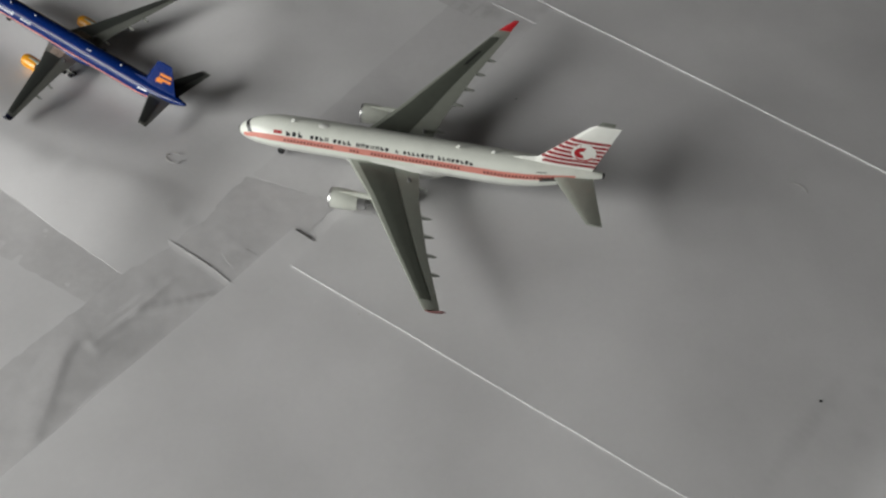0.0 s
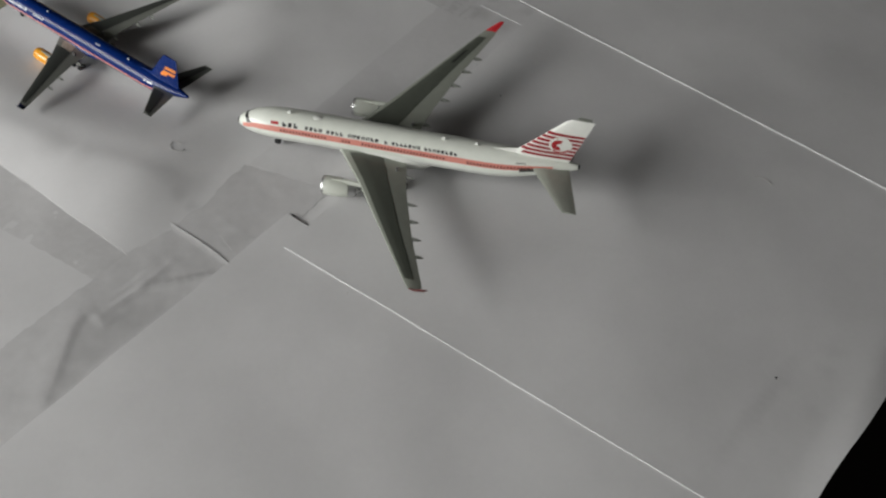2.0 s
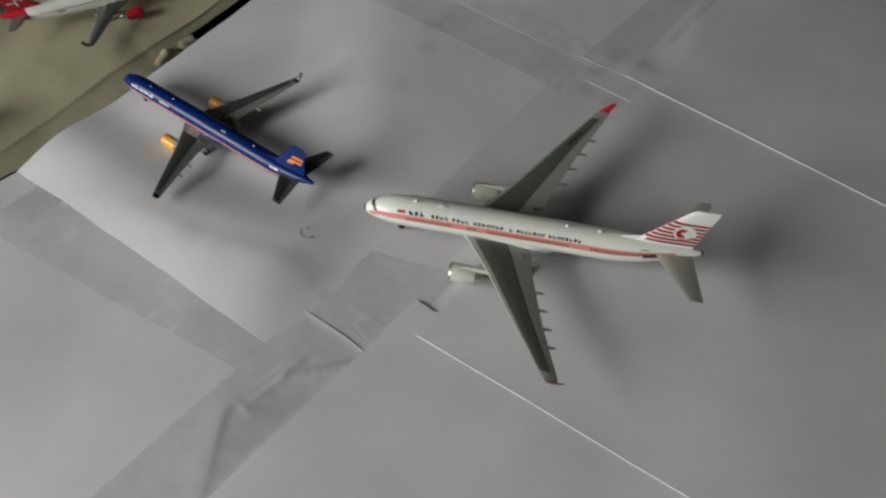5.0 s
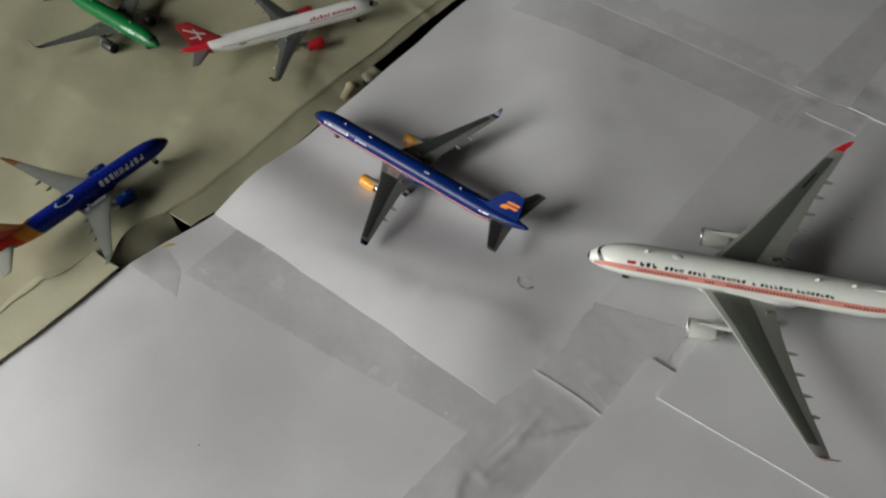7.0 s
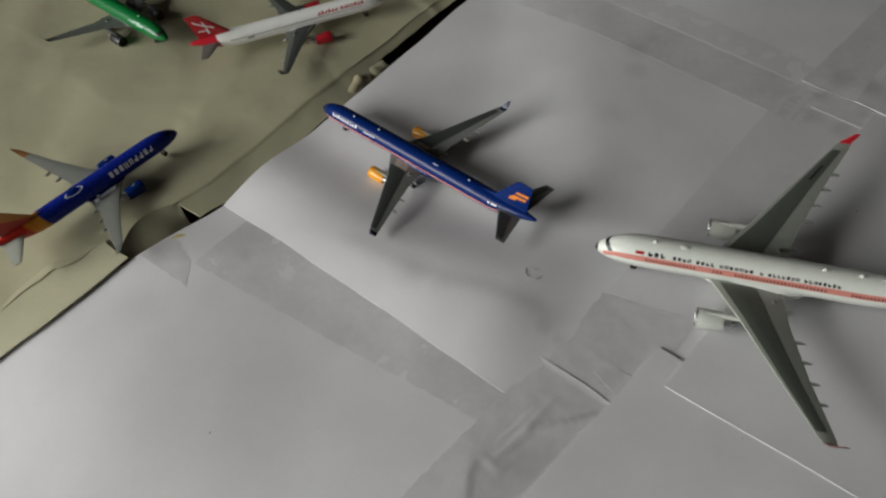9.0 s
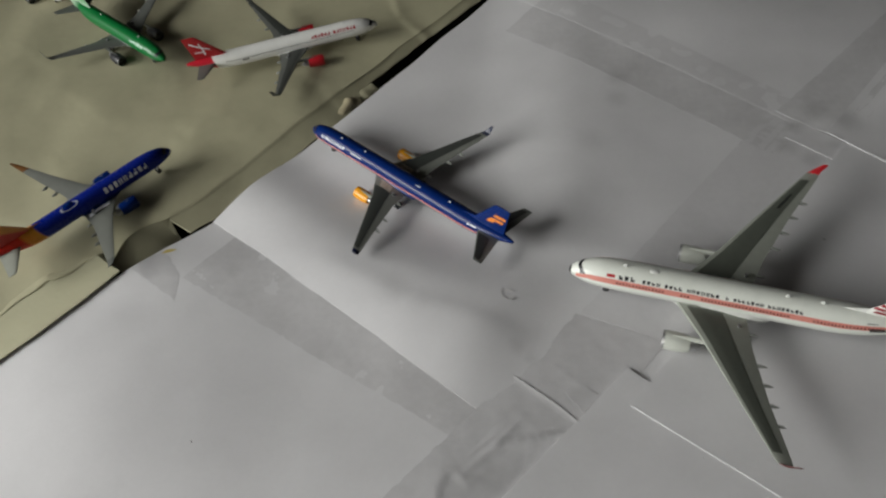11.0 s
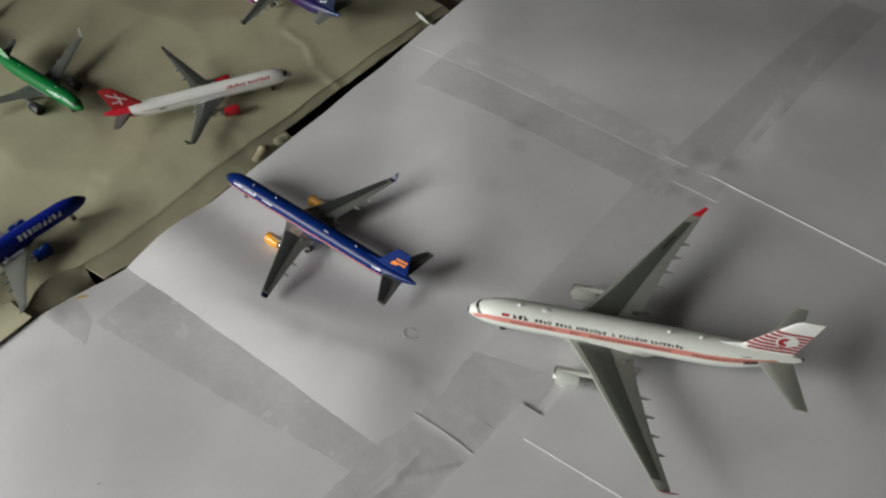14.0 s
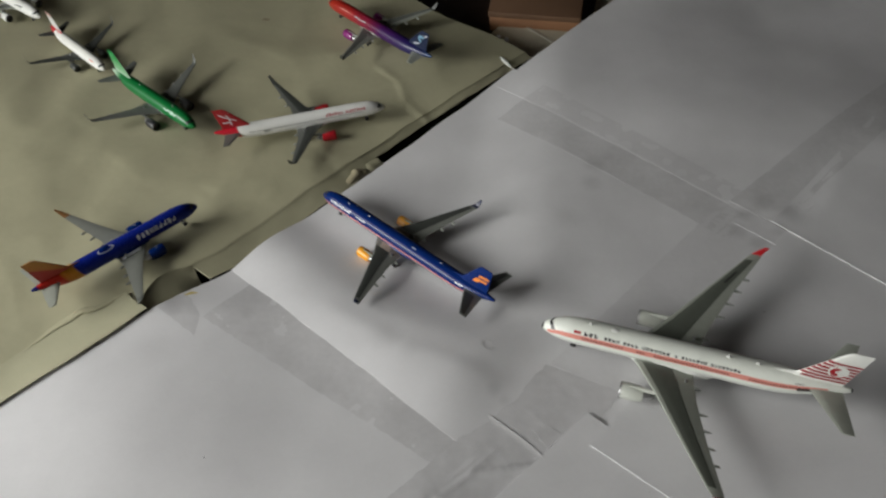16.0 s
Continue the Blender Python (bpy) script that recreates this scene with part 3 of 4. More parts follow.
def beige_flap():
    bm = bmesh.new()
    rings = []
    n = 40
    for i in range(n + 1):
        v = -0.06 + (0.092 + 0.06) * i / n
        w0, w1 = -0.4030 - 0.0065 * step(0.088, 0.052, v) - 0.0012 * noise.noise((v * 90, 3, 3)) - 0.0012 * step(0.0695, 0.0685, v), -0.3815 + 0.001 * noise.noise((v * 50, 4, 3)) - 0.004 * step(0.06, 0.0, v)
        row = []
        for f in (0, 0.08, 0.5, 0.92, 1.0):
            u = w0 + (w1 - w0) * f
            x, y = xy(u, v)
            row.append((x, y, max(h_beige(x, y), h_white(x, y) if f > 0.5 else -1) + 0.0013 + 0.0003 * f))
        rings.append(row)
    shell(bm, rings, 0.0005)
    tagged(part("paper_fold", bm, BEIGE_LIGHT), "paler folded strip along the beige paper edge", "paper")


beige_flap()
torn_edge = [(-0.4020 - 0.0065 * step(0.088, 0.052, v) - 0.0009 * noise.noise((v * 110, 3, 3)) - 0.0012 * step(0.0695, 0.0685, v), v) for v in [0.036 + 0.0012 * i for i in range(48)]]
tagged(part("paper_edge", ribbon(torn_edge, 0.0100, 0.0006, 0.0013, ground=h_beige, section=((-0.07, -1.0), (-0.03, 0.9), (0.0, 1), (0.3, 0.55), (0.7, -0.2), (1, -1.1))), BEIGE), "raised torn beige paper edge over the paler fold", "paper")


def curl(u, v0, v1, r, z, material, label, seed):
    """A crumpled, half rolled end of paper: an open roll with flat facets."""
    bm = bmesh.new()
    rings = []
    for i in range(13):
        f = i / 12
        v = v0 + (v1 - v0) * f
        rr = r * (0.70 + 0.30 * math.sin(math.pi * (0.12 + 0.70 * f)) + 0.16 * noise.noise((f * 3, seed, 2)))
        row = []
        for k in range(17):
            a = radians(-60 + 245 * k / 16)
            g = rr * (1 + 0.20 * noise.noise((f * 2.2, k * 0.28, seed)) - 0.10 * abs(noise.noise((f * 1.5 + k * 0.2, 4, seed))))
            x, y = xy(u + g * math.cos(a), v + 0.0030 * noise.noise((f * 1.5, k * 0.25, seed + 6)))
            row.append((x, y, z + g * 0.85 * math.sin(a)))
        rings.append(row)
    shell(bm, rings, 0.0004)
    return tagged(part("curled_tape", bm, material), label, "tape")


curl(-0.3825, 0.2320, 0.2500, 0.0070, -0.0112, BEIGE_TAPE, "shiny curled beige tape end in the gap", 3.1)
curl(-0.3822, 0.2500, 0.2630, 0.0058, -0.0118, BEIGE, "small crumpled beige paper end in the gap", 7.7)
mark("tone_spot", [(-0.2815, 0.5825), (-0.2780, 0.5835), (-0.2745, 0.5828)], 0.0030, INK_BROWN, "small brown scuff on the beige paper", 0.0002, h_beige, 0.00005, True)
mark("tape_scrap", [(-0.0985, 0.5450), (-0.0940, 0.5390), (-0.0885, 0.5320)], 0.0034, WHITE_GLOSS, "narrow shiny white scrap on the beige corner", 0.0004, h_beige, 0.0008, True)



# ---- airliner models, scale 1:400; x runs aft from the nose, y to starboard, z up from the ground ----
class Airliner:
    def __init__(self, name, m, label, s, length, dia, zc, body, group="die-cast airliner models"):
        self.s, self.L, self.D, self.zc = s, length * s, dia * s, zc * s
        self.root = thing(name, m, label, "model airplane", group)
        bm = bmesh.new()
        L, D = self.L, self.D
        xs = [D * k for k in (0, 0.03, 0.08, 0.16, 0.28, 0.42, 0.6, 0.85, 1.1, 1.5, 2.0)]
        xs += [2 * D + (L - 5.3 * D) * i / 14 for i in range(1, 15)]
        xs += [L - D * k for k in (3.0, 2.7, 2.4, 2.1, 1.8, 1.5, 1.2, 0.9, 0.6, 0.35, 0.15, 0.04, 0.0)]
        self.xs = xs
        skin(bm, [[self.at(x, a * 360 / 32) for a in range(32)] for x in xs])
        self.fuselage = part("fuselage", bm, body, self.root)

    def profile(self, x):
        D, L = self.D, self.L
        nose = ((0, 0.03, -0.15), (0.03, 0.095, -0.146), (0.08, 0.145, -0.138), (0.16, 0.202, -0.125), (0.28, 0.267, -0.106), (0.42, 0.325, -0.085), (0.6, 0.382, -0.062), (0.85, 0.436, -0.036), (1.1, 0.468, -0.019), (1.5, 0.492, -0.005), (2.0, 0.5, 0))
        tail = ((0, 0.05, 0.30), (0.04, 0.075, 0.295), (0.15, 0.105, 0.28), (0.35, 0.15, 0.255), (0.6, 0.205, 0.225), (0.9, 0.27, 0.185), (1.2, 0.33, 0.145), (1.5, 0.385, 0.105), (1.8, 0.43, 0.068), (2.1, 0.462, 0.037), (2.4, 0.484, 0.016), (2.7, 0.496, 0.004), (3.0, 0.5, 0))
        for table_, k in ((nose, x / D), (tail, (L - x) / D)):
            if k <= table_[-1][0]:
                for (a, ra, za), (b, rb, zb) in zip(table_, table_[1:]):
                    if k <= b:
                        f = max(0, (k - a) / (b - a))
                        return (ra + (rb - ra) * f) * D, (za + (zb - za) * f) * D
        return 0.5 * D, 0.0

    def at(self, x, deg, off=0.0):
        r, dz = self.profile(x)
        a = radians(deg)
        return Vector((x, (r + off) * math.sin(a), self.zc + dz + (r + off) * math.cos(a)))

    def decal(self, name, shape, material, label="", off=0.00007, parent=None, kind=""):
        """Print on the fuselage: strips of (x0, x1, a0, a1) or (x0, x1, a00, a01, a10, a11) in model metres and degrees."""
        bm = bmesh.new()
        for q in shape:
            x0, x1 = q[0], q[1]
            a = q[2:] if len(q) == 6 else (q[2], q[3], q[2], q[3])
            cuts = [x0] + [x for x in self.xs if x0 < x < x1] + [x1]
            na = max(1, int(abs(a[1] - a[0]) / 8))
            rings = []
            for x in cuts:
                f = (x - x0) / (x1 - x0)
                b0, b1 = a[0] + (a[2] - a[0]) * f, a[1] + (a[3] - a[1]) * f
                rings.append([self.at(x, b0 + (b1 - b0) * j / na, off) for j in range(na + 1)])
            skin(bm, rings, closed=False, caps=False)
        return part(name, bm, material, parent or self.root, label, kind=kind)

    def words(self, x0, letters, pitch, a_low, a_high, material, label, side=-1, bold=0.24):
        """Lettering as plain bars, one for each letter; a word a part."""
        rnd = random.Random(len(letters) * 7 + int(x0 * 1e5))
        x = x0
        for k in letters:
            shape = []
            for i in range(k):
                top = a_low + (a_high - a_low) * rnd.choice((0.88, 0.95, 1.0))
                mid = a_low + (a_high - a_low) * rnd.choice((0.45, 0.55))
                w = pitch * bold
                style = rnd.randrange(3)
                if style == 0:
                    shape.append((x, x + pitch * 0.62, side * a_low, side * top))
                elif style == 1:
                    shape += [(x, x + w, side * a_low, side * top), (x + w, x + pitch * 0.68, side * a_low, side * mid)]
                else:
                    shape += [(x, x + w, side * a_low, side * top), (x + pitch * 0.44, x + pitch * 0.44 + w, side * a_low, side * top)]
                x += pitch
            x += pitch * 0.75
            self.decal("lettering", shape, material, label, parent=self.fuselage)

    def wing(self, sections, base, panel=None, fairings=(), tip=None, tip_mat=None, thick=0.11, inner=None, panel_span=(0.0, 1.0), panel_chord=(0.14, 0.66)):
        """Both wings. sections: (y, leading edge, chord, z) in real metres."""
        s = self.s
        foil = ((0, 0), (0.02, 0.28), (0.1, 0.42), (0.3, 0.55), (0.6, 0.42), (0.9, 0.16), (1, 0.05), (1, -0.05), (0.9, -0.12), (0.6, -0.32), (0.3, -0.45), (0.1, -0.34), (0.02, -0.2))

        def top(y, f):
            for a, b in zip(sections, sections[1:]):
                if y <= b[0] or b is sections[-1]:
                    k = (y - a[0]) / (b[0] - a[0])
                    xl, c, z = (a[i] + (b[i] - a[i]) * k for i in (1, 2, 3))
                    for (f0, h0), (f1, h1) in zip(foil[:7], foil[1:7]):
                        if f <= f1:
                            return xl + f * c, z + (h0 + (h1 - h0) * (f - f0) / (f1 - f0)) * thick * c
                    return xl + f * c, z

        for side, nm in ((-1, "port"), (1, "starboard")):
            bm = bmesh.new()
            skin(bm, [[((xl + f * c) * s, side * y * s, (z + g * thick * c) * s) for f, g in foil] for y, xl, c, z in sections])
            w = part("wing", bm, base, self.root)
            if panel:
                bm = bmesh.new()
                y0, y1 = sections[1][0] + panel_span[0], sections[-1][0] * panel_span[1]
                rings = []
                for i in range(13):
                    y = y0 + (y1 - y0) * i / 12
                    row = []
                    for j in range(7):
                        f = panel_chord[0] + (panel_chord[1] - panel_chord[0]) * j / 6
                        x, z = top(y, f)
                        row.append((x * s, side * y * s, z * s + 0.00009))
                    rings.append(row)
                skin(bm, rings, closed=False, caps=False)
                part("wing_panel", bm, panel, w, "darker grey wing panel")
            if inner and (len(inner) == 5 or side == 1):
                mat_, y0, y1, f0, f1 = inner[:5]
                bm = bmesh.new()
                rings = []
                for i in range(5):
                    y = y0 + (y1 - y0) * i / 4
                    rings.append([(top(y, f0 + (f1 - f0) * j / 4)[0] * s, side * y * s, top(y, f0 + (f1 - f0) * j / 4)[1] * s + 0.00013) for j in range(5)])
                skin(bm, rings, closed=False, caps=False)
                part("wing_print", bm, mat_, w, "small printed patch on the wing")
            for y, f0, ln in fairings:
                x, z = top(y, f0)
                c = 0.24
                bm = bmesh.new()
                rings = []
                for k, r in ((0, 0.02), (0.2, 0.7), (0.5, 1), (0.8, 0.7), (1, 0.05)):
                    rings.append([((x + ln * k) * s, (side * y + c * r * math.cos(a)) * s, (z - 0.35 + 0.38 * r * math.sin(a) - 0.12 * k) * s) for a in [i * math.tau / 8 for i in range(8)]])
                skin(bm, rings)
                part("flap_fairing", bm, GREY_FAIRING, w)
            if tip:
                bm = bmesh.new()
                yl, xl, cl, zl = sections[-1]
                secs = [(yl - 0.02, xl, cl, zl, 0)] + [tuple(t) for t in tip]
                rings = []
                for y, xe, c, z, lean in secs:
                    a = radians(lean)
                    rings.append([((xe + f * c) * s, side * (y - math.sin(a) * g * 0.16 * c) * s, (z + math.cos(a) * g * 0.16 * c) * s) for f, g in foil])
                skin(bm, rings)
                part("winglet", bm, (tip_mat[(side + 1) // 2] if isinstance(tip_mat, tuple) else tip_mat) or base, w)

    def fin(self, low, high, base, thick=0.1, dorsal=None):
        """low, high: (leading edge, trailing edge, z) in real metres."""
        s = self.s
        self.fin_low, self.fin_high, self.fin_thick = low, high, thick
        foil = ((0, 0), (0.03, 0.25), (0.15, 0.45), (0.4, 0.5), (0.75, 0.25), (1, 0.06))
        self.fin_foil = foil
        bm = bmesh.new()
        rings = []
        heights = (-0.12, 0, 0.25, 0.5, 0.75, 0.94, 1.0)
        for h in heights:
            xl, xt, z = self.fin_frame(h)
            if h == 1.0:
                xl += (xt - xl) * 0.10
            c = xt - xl
            tt = thick * c * (0.7 if h == 1.0 else 1)
            rings.append([((xl + f * c) * s, g * tt * s, z * s) for f, g in foil] + [((xl + f * c) * s, -g * tt * s, z * s) for f, g in foil[:0:-1]])
        skin(bm, rings)
        self.tail_fin = part("tail_fin", bm, base, self.root)
        if dorsal:
            x0, x1, z0, z1 = dorsal
            bm = bmesh.new()
            skin(bm, [[(x0 * s, 0.05 * s, z0 * s), (x0 * s, -0.05 * s, z0 * s), (x0 * s, 0, (z0 + 0.1) * s)], [(x1 * s, 0.35 * s, z0 * s), (x1 * s, -0.35 * s, z0 * s), (x1 * s, 0, z1 * s)]])
            part("dorsal_fillet", bm, base, self.tail_fin)

    def fin_frame(self, h):
        (a, b, z0), (c, d, z1) = self.fin_low, self.fin_high
        return a + (c - a) * h, b + (d - b) * h, z0 + (z1 - z0) * h

    def fin_point(self, f, h, side, off=0.00008):
        xl, xt, z = self.fin_frame(h)
        c = xt - xl
        for (f0, g0), (f1, g1) in zip(self.fin_foil, self.fin_foil[1:]):
            if f <= f1 + 1e-9:
                g = g0 + (g1 - g0) * (f - f0) / (f1 - f0)
                break
        return Vector(((xl + f * c) * self.s, side * (g * self.fin_thick * c * self.s + off), z * self.s))

    def fin_decal(self, name, quads, material, label="", off=0.00008):
        """quads: four (f, h) corners each, on both sides of the fin."""
        bm = bmesh.new()
        for side in (-1, 1):
            for q in quads:
                a, b, c, d = [Vector(p) for p in q]
                rings = []
                for k in (0, 0.03, 0.09, 0.15, 0.27, 0.4, 0.58, 0.75, 1):
                    p, r = a.lerp(b, k), d.lerp(c, k)
                    rings.append([self.fin_point(*p.lerp(r, j / 3), side, off) for j in range(4)])
                skin(bm, rings, closed=False, caps=False)
        return part(name, bm, material, self.tail_fin, label)

    def fin_disc(self, name, f, h, r, material, label="", off=0.00012, a0=0.0, a1=360.0, hole=0.0):
        """A disc, ring or arc on both sides of the fin; r in real metres."""
        bm = bmesh.new()
        for side in (-1, 1):
            rings = []
            for i in range(25):
                a = radians(a0 + (a1 - a0) * i / 24)
                row = []
                for k in (hole, (1 + hole) / 2, 1):
                    zz = h + r * k * math.sin(a) / (self.fin_high[2] - self.fin_low[2])
                    xl0, xt0, _ = self.fin_frame(h)
                    xl, xt, _ = self.fin_frame(zz)
                    x = xl0 + f * (xt0 - xl0) + r * k * math.cos(a)
                    row.append(self.fin_point(min(1, max(0.0, (x - xl) / (xt - xl))), zz, side, off))
                rings.append(row)
            skin(bm, rings, closed=False, caps=False)
        bmesh.ops.remove_doubles(bm, verts=bm.verts[:], dist=1e-6)
        return part(name, bm, material, self.tail_fin, label)

    def stabilizers(self, sections, base, panel=None):
        s = self.s
        foil = ((0, 0), (0.05, 0.3), (0.35, 0.5), (0.8, 0.2), (1, 0.04), (1, -0.04), (0.8, -0.2), (0.35, -0.5), (0.05, -0.3))
        for side in (-1, 1):
            bm = bmesh.new()
            skin(bm, [[((xl + f * c) * s, side * y * s, (z + g * 0.11 * c) * s) for f, g in foil] for y, xl, c, z in sections])
            st_ = part("stabilizer", bm, base, self.root)
            if panel:
                bm = bmesh.new()
                (ya, xa, ca, za), (yb, xb, cb, zb) = sections[0], sections[-1]
                rings = []
                for i in range(5):
                    k = 0.22 + 0.72 * i / 4
                    y, xl, c, z = (p + (q - p) * k for p, q in zip((ya, xa, ca, za), (yb, xb, cb, zb)))
                    rings.append([((xl + f * c) * s, side * y * s, (z + g * 0.11 * c) * s + 0.0001) for f, g in ((0.08, 0.32), (0.35, 0.5), (0.66, 0.31))])
                skin(bm, rings, closed=False, caps=False)
                part("stabilizer_panel", bm, panel, st_)

    def engines(self, y, x, z, dia, length, cowl, ring=None, core=None, pylon=None, pylon_top=None, nozzle=1.0):
        s, r = self.s, dia / 2
        seg = 20

        def turned(prof, cy):
            bm_ = bmesh.new()
            skin(bm_, [[((x + px) * s, (cy + pr * math.cos(a)) * s, (z + pr * math.sin(a)) * s) for a in [i * math.tau / seg for i in range(seg)]] for px, pr in prof], caps=False)
            return bm_

        for side in (-1, 1):
            cy = side * y
            ln = length
            e = part("engine", turned([(0.18, r * 0.84), (0.05, r * 0.9), (0.08 * ln, r * 0.985), (0.3 * ln, r), (0.55 * ln, r * 0.96), (0.72 * ln, r * 0.82), (0.72 * ln, r * 0.76), (0.5 * ln, r * 0.7)], cy), cowl, self.root)
            part("intake_ring", turned([(0.35, r * 0.8), (0.1, r * 0.82), (0.0, r * 0.88), (0.02, r * 0.93), (0.06 * ln + 0.02, r * 0.99)], cy), ring or CHROME, e, "bright metal intake ring")
            part("fan", turned([(0.1, 0.02), (0.3, r * 0.25), (0.5, r * 0.3), (0.52, r * 0.82)], cy), DARK_INTAKE, e, "dark fan face")
            part("exhaust_core", turned([(0.55 * ln, r * 0.62 * nozzle), (0.74 * ln, r * 0.58 * nozzle), (0.9 * ln, r * 0.48 * nozzle), (0.9 * ln, r * 0.36), (0.95 * ln, r * 0.25), (1.06 * ln, 0.03)], cy), core or CHROME, e, "bare metal exhaust cone")
            bm = bmesh.new()
            zt = pylon_top if pylon_top is not None else z + r + 0.35
            w = 0.2
            skin(bm, [[((x + 0.22 * ln) * s, (cy - w * 0.4) * s, (z + r * 0.9) * s), ((x + 0.22 * ln) * s, (cy + w * 0.4) * s, (z + r * 0.9) * s), ((x + 0.28 * ln) * s, (cy + w * 0.3) * s, (z + r * 1.06) * s), ((x + 0.28 * ln) * s, (cy - w * 0.3) * s, (z + r * 1.06) * s)],
                      [((x + 0.7 * ln) * s, (cy - w) * s, (z + r * 0.7) * s), ((x + 0.7 * ln) * s, (cy + w) * s, (z + r * 0.7) * s), ((x + 0.7 * ln) * s, (cy + w) * s, zt * s), ((x + 0.7 * ln) * s, (cy - w) * s, zt * s)],
                      [((x + 1.35 * ln) * s, (cy - w) * s, (z + r * 0.75) * s), ((x + 1.35 * ln) * s, (cy + w) * s, (z + r * 0.75) * s), ((x + 1.35 * ln) * s, (cy + w) * s, (zt + 0.1) * s), ((x + 1.35 * ln) * s, (cy - w) * s, (zt + 0.1) * s)]])
            part("pylon", bm, pylon or cowl, e)

    def gear(self, nose_x, main_x, main_y, wheel=0.55, bogie=False, top=None):
        s = self.s

        def wheels(spots, name, gx, gy):
            bm = bmesh.new()
            tz = top if top is not None else self.zc / s - 0.1
            bmesh.ops.create_cone(bm, cap_ends=True, segments=10, radius1=0.22 * s, radius2=0.26 * s, depth=(tz - wheel) * s, matrix=Matrix.Translation((gx * s, gy * s, (tz + wheel) / 2 * s)))
            for dx, dy in spots:
                if abs(dy) > 0:
                    box(bm, (gx + dx - 0.1) * s, (gx + dx + 0.1) * s, min(gy, gy + dy) * s, max(gy, gy + dy) * s, (wheel - 0.1) * s, (wheel + 0.1) * s)
            if bogie and name == "main_gear":
                box(bm, (gx - 0.9) * s, (gx + 0.9) * s, (gy - 0.14) * s, (gy + 0.14) * s, (wheel - 0.14) * s, (wheel + 0.14) * s)
            g = part(name, bm, STEEL, self.root)
            for dx, dy in spots:
                bm = bmesh.new()
                w = 0.2
                rings = []
                for yy, rr in ((-w, 0.3), (-w, 0.8), (-w * 0.6, 1), (w * 0.6, 1), (w, 0.8), (w, 0.3)):
                    rings.append([((gx + dx + wheel * rr * math.cos(a)) * s, (gy + dy + yy) * s, (wheel + wheel * rr * math.sin(a)) * s) for a in [i * math.tau / 16 for i in range(16)]])
                skin(bm, rings)
                part("wheel", bm, RUBBER, g)

        wheels([(0, -0.38), (0, 0.38)], "nose_gear", nose_x, 0)
        for side in (-1, 1):
            spots = [(dx, dy) for dx in (-0.85, 0.85) for dy in (-0.5, 0.5)] if bogie else [(0, -0.45), (0, 0.45)]
            wheels(spots, "main_gear", main_x, side * main_y)

    def cockpit(self, x0, x1, a_in=4, a_out=62, top_x=None):
        D = self.D
        shape = []
        for side in (-1, 1):
            for i in range(3):
                a0, a1 = a_in + (a_out - a_in) * (i + 0.04) / 3, a_in + (a_out - a_in) * (i + 0.96) / 3
                lean = 0.05 * D * i
                shape.append((x0 + lean, x1 + lean, side * a0, side * a1))
        self.decal("cockpit_window", shape, COCKPIT, "black printed cockpit windows", off=0.00009)

    def windows(self, spans, a, height, pitch, material=None, width=0.45):
        """Rows of passenger windows, too small to pick apart."""
        shape = []
        for side in (-1, 1):
            for x0, x1 in spans:
                n = int((x1 - x0) / pitch)
                for i in range(n):
                    x = (x0 + i * pitch) * self.s
                    shape.append((x, x + pitch * width * self.s, side * (a - height / 2), side * (a + height / 2)))
        self.decal("window_print", shape, material or WIN_DARK, "row of tiny dark cabin windows", off=0.00011, kind="stuff")

    def antenna(self, x, h=0.5, a=0.0, ln=0.7, material=None):
        s = self.s
        p = self.at(x * s, a)
        bm = bmesh.new()
        skin(bm, [[(p.x - ln / 2 * s, p.y + 0.12 * s, p.z - 0.1 * s), (p.x - ln / 2 * s, p.y - 0.12 * s, p.z - 0.1 * s), (p.x + ln / 2 * s, p.y - 0.12 * s, p.z - 0.1 * s), (p.x + ln / 2 * s, p.y + 0.12 * s, p.z - 0.1 * s)],
                  [(p.x, p.y + 0.05 * s, p.z + h * s), (p.x, p.y - 0.05 * s, p.z + h * s), (p.x + ln * 0.45 * s, p.y - 0.05 * s, p.z + h * s), (p.x + ln * 0.45 * s, p.y + 0.05 * s, p.z + h * s)]])
        part("antenna", bm, material or WHITE_GLOSS, self.root)

    def hump(self, x0, x1, h, material, w=0.9):
        s = self.s
        bm = bmesh.new()
        rings = []
        for k, r in ((0, 0.05), (0.12, 0.6), (0.3, 0.95), (0.6, 1), (0.85, 0.6), (1, 0.05)):
            x = (x0 + (x1 - x0) * k) * s
            p = self.at(x, 0)
            rings.append([(x, w * r * math.cos(a) * s, p.z + (h * r * max(0, math.sin(a)) - 0.12) * s) for a in [i * math.pi / 8 for i in range(9)]])
        skin(bm, rings, closed=False, caps=False)
        part("radome", bm, material, self.root)

    def belly(self, x0, x1, material, w=0.62, low=0.14):
        """The fairing under the wing box."""
        D = self.D
        bm = bmesh.new()
        rings = []
        for k, r in ((0, 0.55), (0.12, 0.85), (0.3, 1), (0.7, 1), (0.9, 0.8), (1, 0.5)):
            x = (x0 + (x1 - x0) * k) * self.s
            rings.append([(x, D * w * r * math.sin(a), self.zc - D * 0.30 + D * (0.20 + low) * r * math.cos(a)) for a in [i * math.tau / 20 for i in range(20)]])
        skin(bm, rings)
        part("belly_fairing", bm, material, self.root)




def model_at(x, y, z, back_deg, roll=0.0, pitch=0.0):
    return pose(x, y, z, roll, pitch, back_deg)


def rest(x, y):
    """The height at which a model stands on the beige sheet."""
    return max(h_beige(x + dx, y + dy) for dx in (-0.008, 0, 0.008) for dy in (-0.008, 0, 0.008)) + 0.0001


